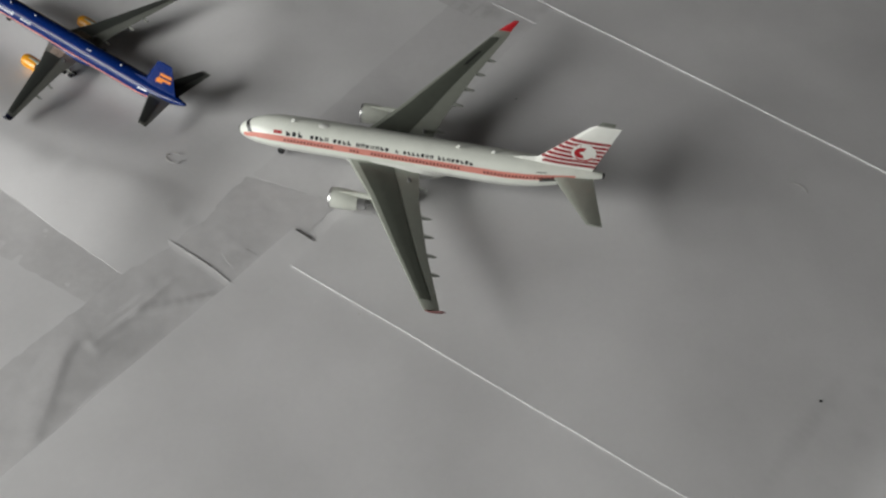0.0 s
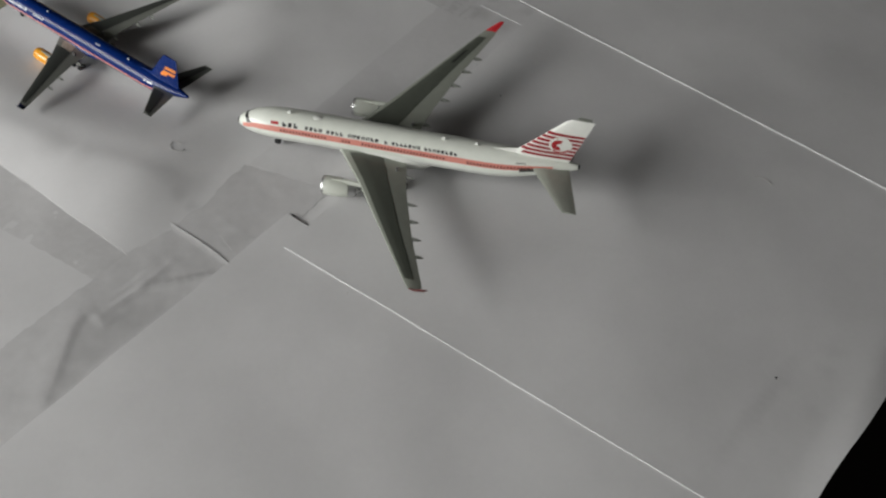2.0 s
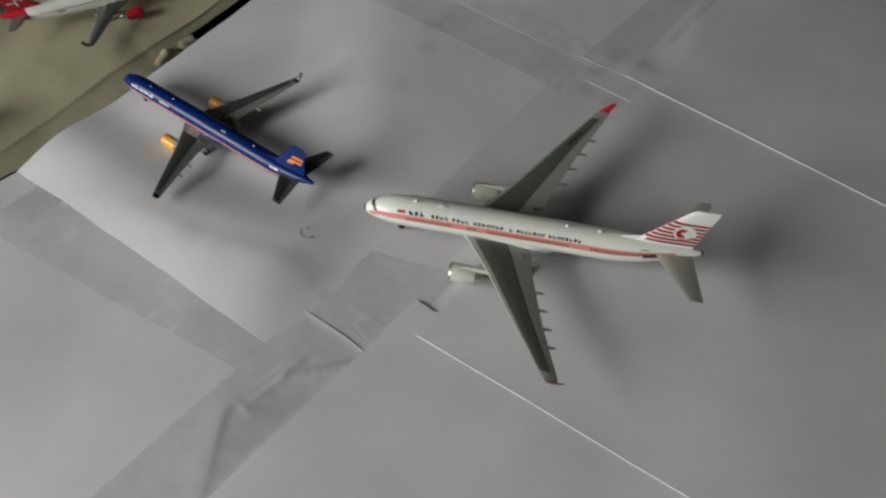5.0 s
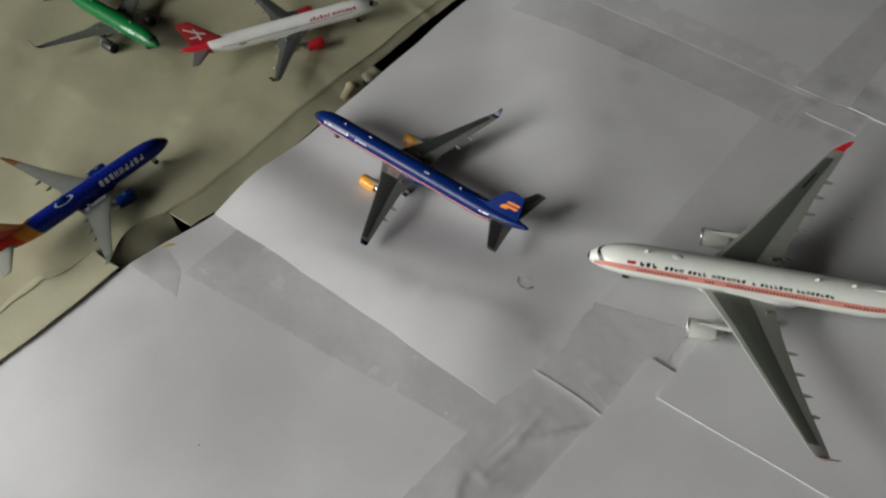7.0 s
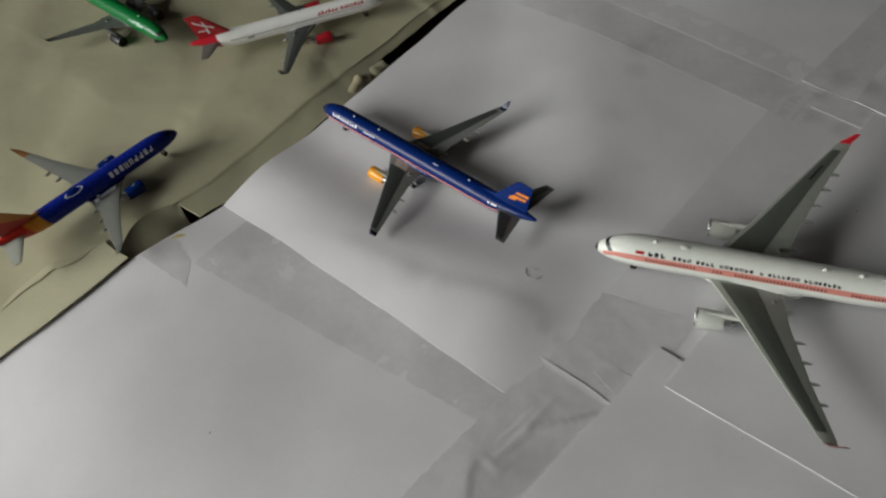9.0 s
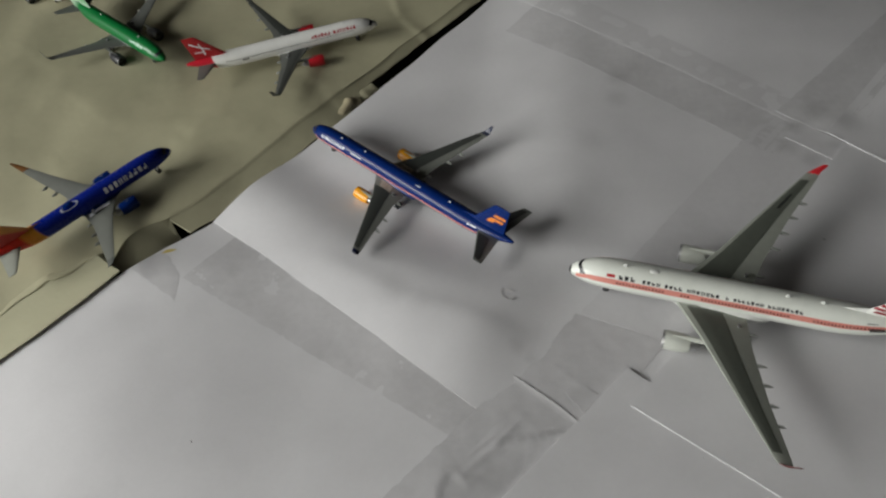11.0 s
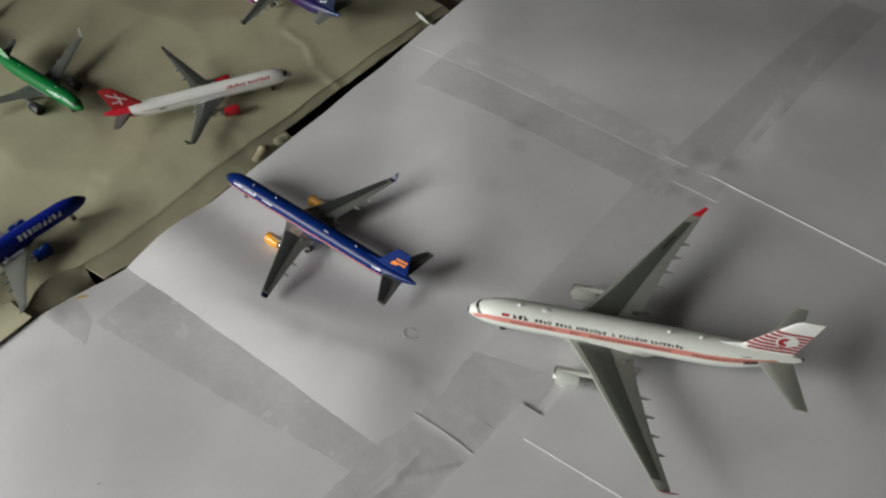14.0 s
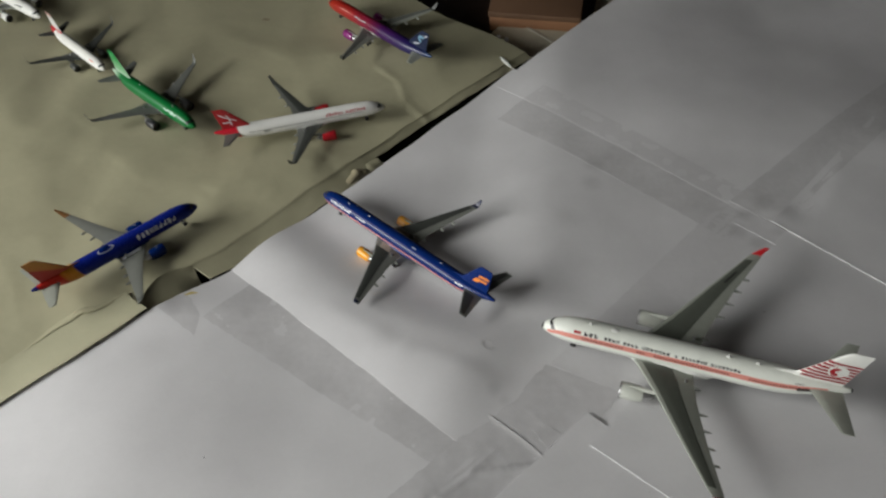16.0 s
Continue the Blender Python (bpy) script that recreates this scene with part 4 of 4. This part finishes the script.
# wide-body twin: white with a salmon cheat line
SW = 1 / 404.0


def widebody():
    # hull colour: near white above, darker towards the belly
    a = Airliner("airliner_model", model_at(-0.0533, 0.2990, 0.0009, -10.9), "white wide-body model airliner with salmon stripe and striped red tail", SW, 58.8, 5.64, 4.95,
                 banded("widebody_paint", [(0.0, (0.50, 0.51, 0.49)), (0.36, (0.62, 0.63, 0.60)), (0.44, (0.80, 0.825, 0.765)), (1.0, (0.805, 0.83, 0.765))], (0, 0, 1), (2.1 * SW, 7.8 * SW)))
    s = SW
    a.decal("cheat_line", [(1.4 * s, 3.5 * s, sd * 66, sd * 92, sd * 56, sd * 77) for sd in (-1, 1)] + [(3.5 * s, 54.5 * s, sd * 56, sd * 77, sd * 56, sd * 76) for sd in (-1, 1)], SALMON, "salmon red stripe along the cabin")
    a.windows(((8.6, 17.3), (19.4, 21.4), (22.8, 37.5), (40.6, 52.0)), 68, 8, 0.55, DARK_RED, width=0.5)
    a.words(8.9 * s, (3,), 1.0 * s, 53, 36, BLACK_PRINT, "black printed lettering bars", bold=0.27)
    a.words(12.9 * s, (4, 4, 7), 0.78 * s, 52, 40, BLACK_PRINT, "black printed lettering bars", bold=0.27)
    a.words(26.6 * s, (1, 7, 8), 0.71 * s, 52, 41, BLACK_PRINT, "black printed lettering bars", bold=0.27)
    a.decal("flag_print", [(6.8 * s, 8.2 * s, -50, -39)], RED, "small red printed flag")
    a.decal("registration_print", [(48.6 * s, 50.2 * s, -49, -46)], BLACK_PRINT, "tiny dark print bar")
    visor = []
    for i in range(9):
        x, w = 1.60 + 0.60 * (i / 8) ** 1.6, 0.55 + 0.25 * (i / 8)
        visor += [(x * s, (x + w) * s, sd * (6.4 * i - 0.5), sd * (6.4 * i + 6.8)) for sd in (-1, 1)]
    a.decal("cockpit_window", visor, COCKPIT, "black printed cockpit visor", off=0.00009)
    a.decal("tail_pipe", [(58.5 * s, 58.79 * s, -179, 179)], BLACK_PRINT, "dark tail pipe end")
    a.decal("nose_cap", [(0.02 * s, 0.42 * s, -179, 179)], BLACK_PRINT, "dark nose tip")
    a.hump(13.5, 15.7, 0.24, WHITE_GLOSS, 0.55)
    for x in (9.5, 36.0, 41.5):
        a.antenna(x, 0.55)
    a.belly(18.0, 35.0, WHITE_GLOSS, 0.60, 0.22)
    secs = [(1.5, 18.2, 12.2, 3.6), (2.9, 19.2, 11.3, 3.75), (9.6, 24.2, 7.9, 4.45), (19.0, 30.3, 5.0, 5.45), (28.6, 36.6, 2.6, 6.5), (29.5, 37.3, 2.1, 6.65)]
    # port winglet takes a darker red: its shade is put into the colour
    a.wing(secs, GREY_LIGHT, GREY_PANEL, ((6.2, 0.88, 2.6), (12.2, 0.82, 3.0), (15.8, 0.80, 2.8), (19.4, 0.78, 2.6), (22.8, 0.78, 2.2)), tip=[(29.9, 38.0, 1.7, 7.1, 50), (30.2, 39.0, 1.3, 7.9, 64), (30.4, 39.8, 0.8, 8.5, 66)], tip_mat=(DARK_RED, RED), inner=(BLACK_GREY, 20.5, 24.0, 0.34, 0.46, 1), panel_span=(0.3, 0.94), panel_chord=(0.12, 0.64))
    a.engines(9.37, 17.8, 2.25, 3.3, 6.4, mat("nacelle_enamel", (0.60, 0.62, 0.56), 0.36, coat=0.2, var=0.05), CHROME, CHROME, pylon_top=4.3, nozzle=1.28)
    a.fin((47.2, 56.9, 7.3), (55.9, 59.9, 16.9), WHITE_GLOSS, 0.085, dorsal=(43.6, 48.6, 7.5, 8.7))
    stripes = []
    for i in range(7):
        h = 0.10 + 0.088 * i
        f0 = 0.0 if i > 0 else 0.1
        f1 = 1.0
        stripes.append(((f0, h), (f1, h - 0.03), (f1, h + 0.024), (f0, h + 0.055)))
    for quad in stripes:
        a.fin_decal("red_stripe", [quad], CRIMSON, "red stripe across the white fin")
    a.fin_disc("emblem_disc", 0.60, 0.40, 1.85, WHITE_GLOSS, "white disc with a red crescent shape")
    a.fin_disc("emblem", 0.56, 0.40, 1.15, RED, "plain red crescent shape", off=0.00018, a0=60, a1=290, hole=0.30)
    a.fin_disc("emblem_rim", 0.60, 0.40, 1.75, RED, "thin red rim", off=0.00017, a0=225, a1=330, hole=0.82)
    a.stabilizers([(0.4, 50.3, 6.8, 6.2), (10.5, 57.2, 2.3, 7.25)], GREY_LIGHT)
    a.decal("tail_gap", [(49.2 * s, 53.4 * s, sd * 66, sd * 85) for sd in (-1, 1)], GREY_DARK, "dark slot at the stabilizer root")
    a.gear(6.7, 29.5, 5.3, 0.6, bogie=True)
    return a


widebody()


# long narrow-body twin: dark blue with yellow engines
def long_narrow():
    s = 1 / 412.0
    a = Airliner("airliner_model", model_at(-0.1866, 0.3890, -0.0050, -34.5), "royal blue narrow-body model airliner with yellow-orange engines", s, 54.0, 3.8, 4.0,
                 banded("blue_body_paint", [(0.0, (0.42, 0.42, 0.43)), (0.33, (0.45, 0.45, 0.46)), (0.345, (0.003, 0.020, 0.130)), (1.0, (0.003, 0.020, 0.130))], (0, 0, 1), (2.1 * s, 5.9 * s), rough=0.25, coat=0.0, spec=0.22))
    a.decal("coral_line", [(2.0 * s, 46.5 * s, sd * 85, sd * 97) for sd in (-1, 1)], SALMON, "thin coral line along the blue hull")
    a.words(4.4 * s, (10,), 0.68 * s, 66, 47, WHITE_PRINT, "white printed lettering bars")
    a.decal("small_print", [(x * s, (x + 0.35) * s, -64, -53) for x in (13.0, 13.5, 14.0, 14.5, 15.0, 15.5)], SILVER_PRINT, "row of small pale print marks")
    a.decal("registration_print", [(44.0 * s, 44.5 * s, -62, -52), (44.8 * s, 46.1 * s, -62, -52)], WHITE_PRINT, "small white print bars")
    a.decal("top_print", [(30.2 * s, 31.4 * s, -22, -14)], SILVER_PRINT, "small pale print mark")
    a.cockpit(1.0 * s, 1.7 * s, 4, 60)
    for x, an in ((9.2, -4), (15.8, 0), (38.5, 0)):
        a.antenna(x, 0.35, an, 0.5, SILVER_PRINT)
    a.belly(19.0, 31.5, BLUE, 0.58, 0.12)
    secs = [(1.2, 19.3, 8.9, 2.75), (1.9, 20.0, 8.2, 2.85), (6.3, 23.2, 5.4, 3.3), (12.5, 26.7, 3.6, 3.95), (19.0, 30.4, 1.9, 4.7)]
    a.wing(secs, GREY_REAR, GREY_DARK, ((4.6, 0.9, 1.7), (9.6, 0.84, 1.8), (12.6, 0.84, 1.6)), tip=[(19.7, 31.0, 1.5, 4.85, 35), (20.2, 31.6, 1.0, 5.6, 66), (20.45, 32.3, 0.5, 6.5, 74)], tip_mat=mat("navy_winglet", (0.012, 0.016, 0.05), 0.4), inner=(mat("tan_print", (0.40, 0.35, 0.29), 0.5, var=0.3, scale=900), 2.0, 3.7, 0.22, 0.62), panel_span=(1.9, 0.97), panel_chord=(0.05, 0.62))
    a.engines(6.6, 19.0, 1.8, 2.5, 5.0, YELLOW, YELLOW, CHROME, GREY_LIGHT, pylon_top=3.25)
    a.fin((43.9, 51.6, 5.3), (50.2, 53.4, 13.3), BLUE, 0.085, dorsal=(40.8, 45.2, 5.6, 6.6))
    a.fin_decal("orange_emblem", [((0.34, 0.40), (0.86, 0.40), (0.90, 0.50), (0.40, 0.50)), ((0.40, 0.56), (0.92, 0.56), (0.94, 0.66), (0.44, 0.66)), ((0.34, 0.29), (0.56, 0.31), (0.58, 0.40), (0.34, 0.40))], ORANGE, "two slanted orange bars")
    a.stabilizers([(0.3, 45.7, 5.4, 4.7), (7.7, 50.6, 1.9, 5.4)], GREY_MID, BLACK_GREY)
    a.gear(5.6, 26.6, 3.7, 0.5, bogie=True)
    return a


long_narrow()


NARROW_FOILS = dict(
    stretched=dict(L=44.5, D=3.95, zc=3.75, shift=4.3, fin=((34.8, 42.2, 5.4), (41.0, 43.9, 11.75)), stab=[(0.3, 37.2, 4.6, 4.3), (6.2, 41.2, 1.7, 4.9)], nose=5.1, main=22.0),
    standard=dict(L=37.6, D=3.95, zc=3.75, shift=0.0, fin=((28.2, 35.6, 5.4), (34.3, 37.2, 11.75)), stab=[(0.3, 30.6, 4.6, 4.3), (6.2, 34.6, 1.7, 4.9)], nose=5.1, main=17.7),
)


def narrow(kind, m, label, s, body, wing_m, panel_m, engine_m, fin_m, stab_m, winglet_m, ring=None, belly_m=None):
    k = NARROW_FOILS[kind]
    a = Airliner("airliner_model", m, label, s, k["L"], k["D"], k["zc"], body)
    d = k["shift"]
    secs = [(1.2, 11.9 + d, 7.6, 2.6), (2.0, 12.6 + d, 6.9, 2.7), (6.4, 15.9 + d, 3.9, 3.15), (11.5, 18.6 + d, 2.8, 3.7), (16.6, 21.3 + d, 1.6, 4.25)]
    a.wing(secs, wing_m, panel_m, ((4.2, 0.9, 1.5), (8.2, 0.84, 1.6), (11.8, 0.84, 1.4)), tip=[(17.2, 21.7 + d, 1.4, 4.4, 30), (17.75, 22.3 + d, 1.1, 5.1, 60), (18.1, 23.3 + d, 0.6, 6.6, 74)], tip_mat=winglet_m)
    a.engines(5.75, 10.0 + d, 1.62, 2.65, 5.0, engine_m, ring or engine_m, CHROME, wing_m, pylon_top=2.95)
    a.fin(*k["fin"], fin_m, 0.085)
    a.stabilizers(k["stab"], stab_m)
    a.gear(k["nose"], k["main"], 3.8, 0.52)
    a.cockpit(1.0 * s, 1.75 * s, 4, 62)
    a.belly(11.0 + d, 20.5 + d, belly_m or wing_m, 0.56, 0.10)
    return a


def white_red():
    s = 1 / 408.0
    paint = banded("white_red_paint", [(0.0, (0.84, 0.84, 0.81)), (0.86, (0.84, 0.84, 0.81)), (0.865, (0.50, 0.015, 0.03)), (1.0, (0.50, 0.015, 0.03))], (1, 0, -0.35), (0, 42.5 * s))
    a = narrow("stretched", model_at(-0.1665, 0.4750, rest(-0.213, 0.456), -157.1), "white narrow-body model airliner with red tail and engines", s, paint, GREY_MID, GREY_DARK, RED, RED, GREY_MID, GREY_DARK, RED, WHITE_GLOSS)
    a.words(5.4 * s, (7,), 0.78 * s, 60, 38, RED, "red printed lettering bars", side=1)
    a.words(11.4 * s, (6,), 0.78 * s, 60, 38, RED, "red printed lettering bars", side=1)
    a.windows(((6.0, 36.0),), 72, 7, 0.60, GREY_DARK)
    a.fin_decal("white_scribble", [((0.20, 0.40), (0.75, 0.78), (0.80, 0.72), (0.24, 0.34)), ((0.30, 0.70), (0.55, 0.18), (0.61, 0.18), (0.36, 0.70)), ((0.50, 0.30), (0.85, 0.30), (0.85, 0.35), (0.50, 0.35))], WHITE_PRINT, "plain white crossing strokes")
    a.decal("registration_print", [(30.5 * s, 32.0 * s, 78, 88)], GREY_MID, "tiny grey print bar")
    for x in (8.0, 20.0):
        a.antenna(x, 0.3, 0, 0.4)


white_red()


def blue_sunset():
    s = 1 / 394.0
    L = 39.5 * s
    paint = banded("sunset_paint", [(0.0, (0.005, 0.016, 0.16)), (0.03, (0.006, 0.018, 0.22)), (0.675, (0.006, 0.018, 0.22)), (0.685, (0.55, 0.24, 0.03)), (0.75, (0.50, 0.16, 0.02)), (0.765, (0.42, 0.03, 0.015)), (0.885, (0.40, 0.02, 0.015)), (0.895, (0.006, 0.018, 0.20))], (1, 0, -0.5), (0, 40.0 * s), rough=0.27, coat=0.0, spec=0.25)
    a = Airliner("airliner_model", model_at(-0.2568, 0.3676, rest(-0.288, 0.330), -130.0), "bright blue narrow-body model airliner with red and orange tail", s, 39.5, 3.8, 3.9, paint)
    fin_paint = banded("sunset_fin_paint", [(0.0, (0.42, 0.02, 0.015)), (0.50, (0.42, 0.025, 0.015)), (0.54, (0.50, 0.16, 0.02)), (0.78, (0.52, 0.22, 0.03)), (1.0, (0.40, 0.16, 0.03))], (-0.55, 0, 1), (-15.5 * s, -7.0 * s))
    secs = [(1.2, 13.4, 8.0, 2.3), (2.0, 14.2, 7.0, 2.4), (5.6, 17.0, 4.4, 2.85), (11.0, 20.0, 2.9, 3.5), (16.4, 22.7, 1.6, 4.2)]
    a.wing(secs, GREY_REAR, None, ((4.4, 0.9, 1.6), (7.6, 0.86, 1.8), (10.2, 0.86, 1.6)), tip=[(17.1, 23.1, 1.4, 4.35, 30), (18.2, 23.9, 1.0, 4.9, 45), (19.0, 24.9, 0.35, 5.5, 50)], tip_mat=(mat("winglet_bronze", (0.22, 0.10, 0.03), 0.4, coat=0.2), GREY_MID), inner=(WHITE_PRINT, 2.1, 3.0, 0.2, 0.9))
    a.engines(4.85, 11.8, 1.6, 2.6, 5.0, BLUE, BLUE, CHROME, GREY_LIGHT, pylon_top=2.6)
    a.fin((29.6, 36.9, 5.0), (36.6, 39.2, 12.3), fin_paint, 0.085, dorsal=(25.8, 31.0, 5.3, 6.3))
    a.stabilizers([(0.3, 33.2, 4.6, 4.4), (7.1, 37.3, 1.6, 5.1)], GREY_LIGHT)
    a.gear(4.0, 19.6, 2.86, 0.5)
    a.cockpit(1.0 * s, 1.7 * s, 4, 60)
    a.words(6.2 * s, (9,), 1.10 * s, 74, 40, WHITE_PRINT, "large silver printed lettering bars", side=1)
    # pale ring round the antenna dome
    bm = bmesh.new()
    rings = []
    for i in range(33):
        t = i * math.tau / 32
        rings.append([a.at((22.6 + rr * 1.9 * math.cos(t)) * s, 18 + 20 * rr * math.sin(t), 0.0001) for rr in (0.80, 1.0)])
    skin(bm, rings, closed=False, caps=False)
    part("ring_print", bm, SILVER_PRINT, a.fuselage, "pale printed ring")
    a.hump(21.4, 24.2, 0.35, BLUE, 0.7)
    a.belly(12.5, 22.0, BLUE, 0.56, 0.10)


blue_sunset()


def green_one():
    s = 1 / 418.0
    paint = banded("green_paint", [(0.0, (0.004, 0.14, 0.032)), (0.86, (0.004, 0.14, 0.032)), (0.94, (0.35, 0.50, 0.36)), (1.0, (0.45, 0.55, 0.45))], (1, 0, 0), (0, 37.6 * s))
    finp = banded("green_fin_paint", [(0.0, (0.40, 0.52, 0.42)), (0.35, (0.18, 0.38, 0.20)), (1.0, (0.01, 0.22, 0.05))], (0, 0, 1), (5.4 * s, 10.0 * s))
    a = narrow("standard", model_at(-0.2848, 0.4437, rest(-0.325, 0.471), 145.8), "bright green narrow-body model airliner with black engines", s, paint, GREY_MID, GREY_MID, BLACK_PRINT, finp, GREY_MID, GREY_MID, BLACK_GREY)
    a.decal("white_logo", [(6.0 * s, 7.0 * s, 46, 62), (7.1 * s, 8.4 * s, 40, 66), (8.6 * s, 9.6 * s, 44, 60), (9.7 * s, 10.4 * s, 50, 64), (10.5 * s, 11.2 * s, 50, 58)], mat("pale_green_print", (0.34, 0.52, 0.40), 0.45), "plain pale green printed shapes")
    for x in (9.0, 24.0):
        a.antenna(x, 0.3, 0, 0.4)


green_one()


def small_white():
    s = 1 / 520.0
    paint = banded("white_tail_paint", [(0.0, (0.80, 0.80, 0.76)), (0.88, (0.80, 0.80, 0.76)), (0.885, (0.50, 0.03, 0.04)), (1.0, (0.50, 0.03, 0.04))], (1, 0, 0), (0, 37.6 * s))
    finp = banded("white_fin_paint", [(0.0, (0.50, 0.03, 0.04)), (0.16, (0.50, 0.03, 0.04)), (0.18, (0.62, 0.62, 0.60)), (0.8, (0.60, 0.60, 0.58)), (0.86, (0.45, 0.25, 0.22)), (1.0, (0.45, 0.25, 0.22))], (0, 0, 1), (5.4 * s, 11.7 * s))
    a = narrow("standard", model_at(-0.3688, 0.4995, rest(-0.395, 0.519), 143.5), "small white model airliner with red tail root", s, paint, GREY_DARK, GREY_DARK, GREY_DARK, finp, GREY_DARK, GREY_DARK)
    a.decal("red_print", [(4.6 * s, 7.2 * s, 44, 54)], SALMON, "faint red printed bar")


small_white()


def plain_white():
    s = 1 / 455.0
    a = narrow("standard", model_at(-0.4367, 0.5487, rest(-0.475, 0.573), 149.0), "plain white model airliner with white engines", s, WHITE_GLOSS, GREY_LIGHT, GREY_MID, WHITE_GLOSS, WHITE_GLOSS, GREY_LIGHT, GREY_LIGHT, DARK_INTAKE)
    a.decal("grey_print", [(7.0 * s, 9.2 * s, 48, 60), (9.2 * s, 11.4 * s, 56, 66)], GREY_MID, "plain grey printed shape")


plain_white()


def gradient_one():
    s = 1 / 405.0
    L = 44.5 * s
    paint = banded("gradient_paint", [(0.0, (0.36, 0.025, 0.01)), (0.24, (0.33, 0.018, 0.015)), (0.44, (0.18, 0.012, 0.04)), (0.56, (0.05, 0.008, 0.08)), (0.80, (0.016, 0.010, 0.085)), (0.92, (0.007, 0.014, 0.07)), (1.0, (0.02, 0.06, 0.16))], (1, 0, 0), (0, L))
    finp = mat("blue_fin_enamel", (0.003, 0.010, 0.042), 0.45, coat=0.0)
    a = narrow("stretched", model_at(-0.2293, 0.5908, rest(-0.185, 0.557), -38.0), "red to purple to blue shaded model airliner", s, paint, GREY_LIGHT, GREY_MID, MAGENTA, finp, GREY_LIGHT, GREY_DARK)
    a.words(7.2 * s, (6,), 0.85 * s, 56, 42, SALMON, "faint pink printed lettering bars")
    a.words(14.0 * s, (7,), 0.7 * s, 60, 48, SILVER_PRINT, "faint pale printed lettering bars")
    a.fin_disc("pale_emblem", 0.55, 0.55, 1.25, PALE_BLUE, "plain pale blue and white shape", a0=30, a1=250, hole=0.35)
    a.fin_decal("pale_stroke", [((0.25, 0.20), (0.55, 0.34), (0.55, 0.26), (0.28, 0.12)), ((0.60, 0.80), (0.9, 0.88), (0.9, 0.80), (0.62, 0.72))], SILVER_PRINT, "plain pale strokes")


gradient_one()

# ---- clutter behind the beige sheet ----
box_ = thing("cardboard_box", pose(-0.0785, 0.642, TOP, 0, 0, -2), "flat brown cardboard box behind the paper", "box")
part("body", boxed(-0.033, 0.034, -0.034, 0.05, 0.0, 0.012, 0.0006), BOX_EDGE, box_)
part("lid", boxed(-0.034, 0.035, -0.035, 0.051, 0.012, 0.0165, 0.0008), BOX_BROWN, box_, "darker brown lid")
bm = bmesh.new()
box(bm, -0.06, 0.05, -0.03, 0.03, 0, 0.004, 0.0006)
brd = tagged(part("grey_board", bm, BOARD), "flat grey-beige board under the box edge", "board")
brd.matrix_world = pose(-0.048, 0.590, TOP, 0, 0, -27)
bm = bmesh.new()
box(bm, -0.12, 0.0, -0.05, 0.05, 0, 0.02, 0.002)
dk = tagged(part("dark_block", bm, WOOD), "dark brown wooden block in shadow", "block")
dk.matrix_world = pose(-0.135, 0.70, TOP, 0, 0, -5)
for i, (x, y, m_, lab) in enumerate(((-0.098, 0.590, WHITE_PRINT, "tiny pale plastic piece on the board"), (-0.104, 0.593, WHITE_PRINT, "tiny pale plastic piece on the board"), (-0.092, 0.581, INK, "tiny dark broken piece on the board"), (-0.0885, 0.577, mat("dark_red_piece", (0.12, 0.02, 0.03), 0.5), "tiny dark red piece on the board"))):
    bm = bmesh.new()
    bmesh.ops.create_icosphere(bm, subdivisions=2, radius=0.0019)
    for v_ in bm.verts:
        v_.co *= 1 + 0.35 * noise.noise(v_.co * 500 + Vector((i, 0, 0)))
        v_.co.z = max(v_.co.z * 0.8, -0.0018)
    sc = tagged(part("small_scrap", bm, m_), lab, "scrap")
    sc.matrix_world = pose(x, y, TOP + 0.0055, 0, 0, 30 * i)
bm = bmesh.new()
box(bm, -0.04, 0.04, -0.03, 0.03, 0, 0.012, 0.003)
nv_ = tagged(part("navy_pouch", bm, NAVY), "folded navy blue cloth pouch on the table", "pouch")
nv_.matrix_world = pose(0.010, 0.695, TOP, 0, 0, 10)

bm = bmesh.new()
box(bm, -0.022, 0.022, -0.045, 0.05, 0, 0.006, 0.001)
env = tagged(part("grey_board", bm, BOARD), "flat grey-beige board beside the brown box", "board")
env.matrix_world = pose(-0.012, 0.650, TOP, 0, 0, -4)
bm = bmesh.new()
rows_ = []
for i in range(9):
    f = i / 8
    rows_.append([(0.045 * f - 0.0225, w * (0.0011 + 0.0004 * math.sin(9 * f)), 0.0003 + 0.0005 * (1 - abs(w)) + 0.0004 * noise.noise((f * 6, 2, 2))) for w in (-1, -0.3, 0.4, 1)])
shell(bm, rows_, 0.0003)
strip_ = tagged(part("plastic_strip", bm, mat("pale_plastic", (0.55, 0.53, 0.45), 0.35, coat=0.2)), "thin pale plastic strip lying on the board", "scrap")
strip_.matrix_world = pose(-0.0720, 0.5985, TOP + 0.0042, 0, 0, -41)
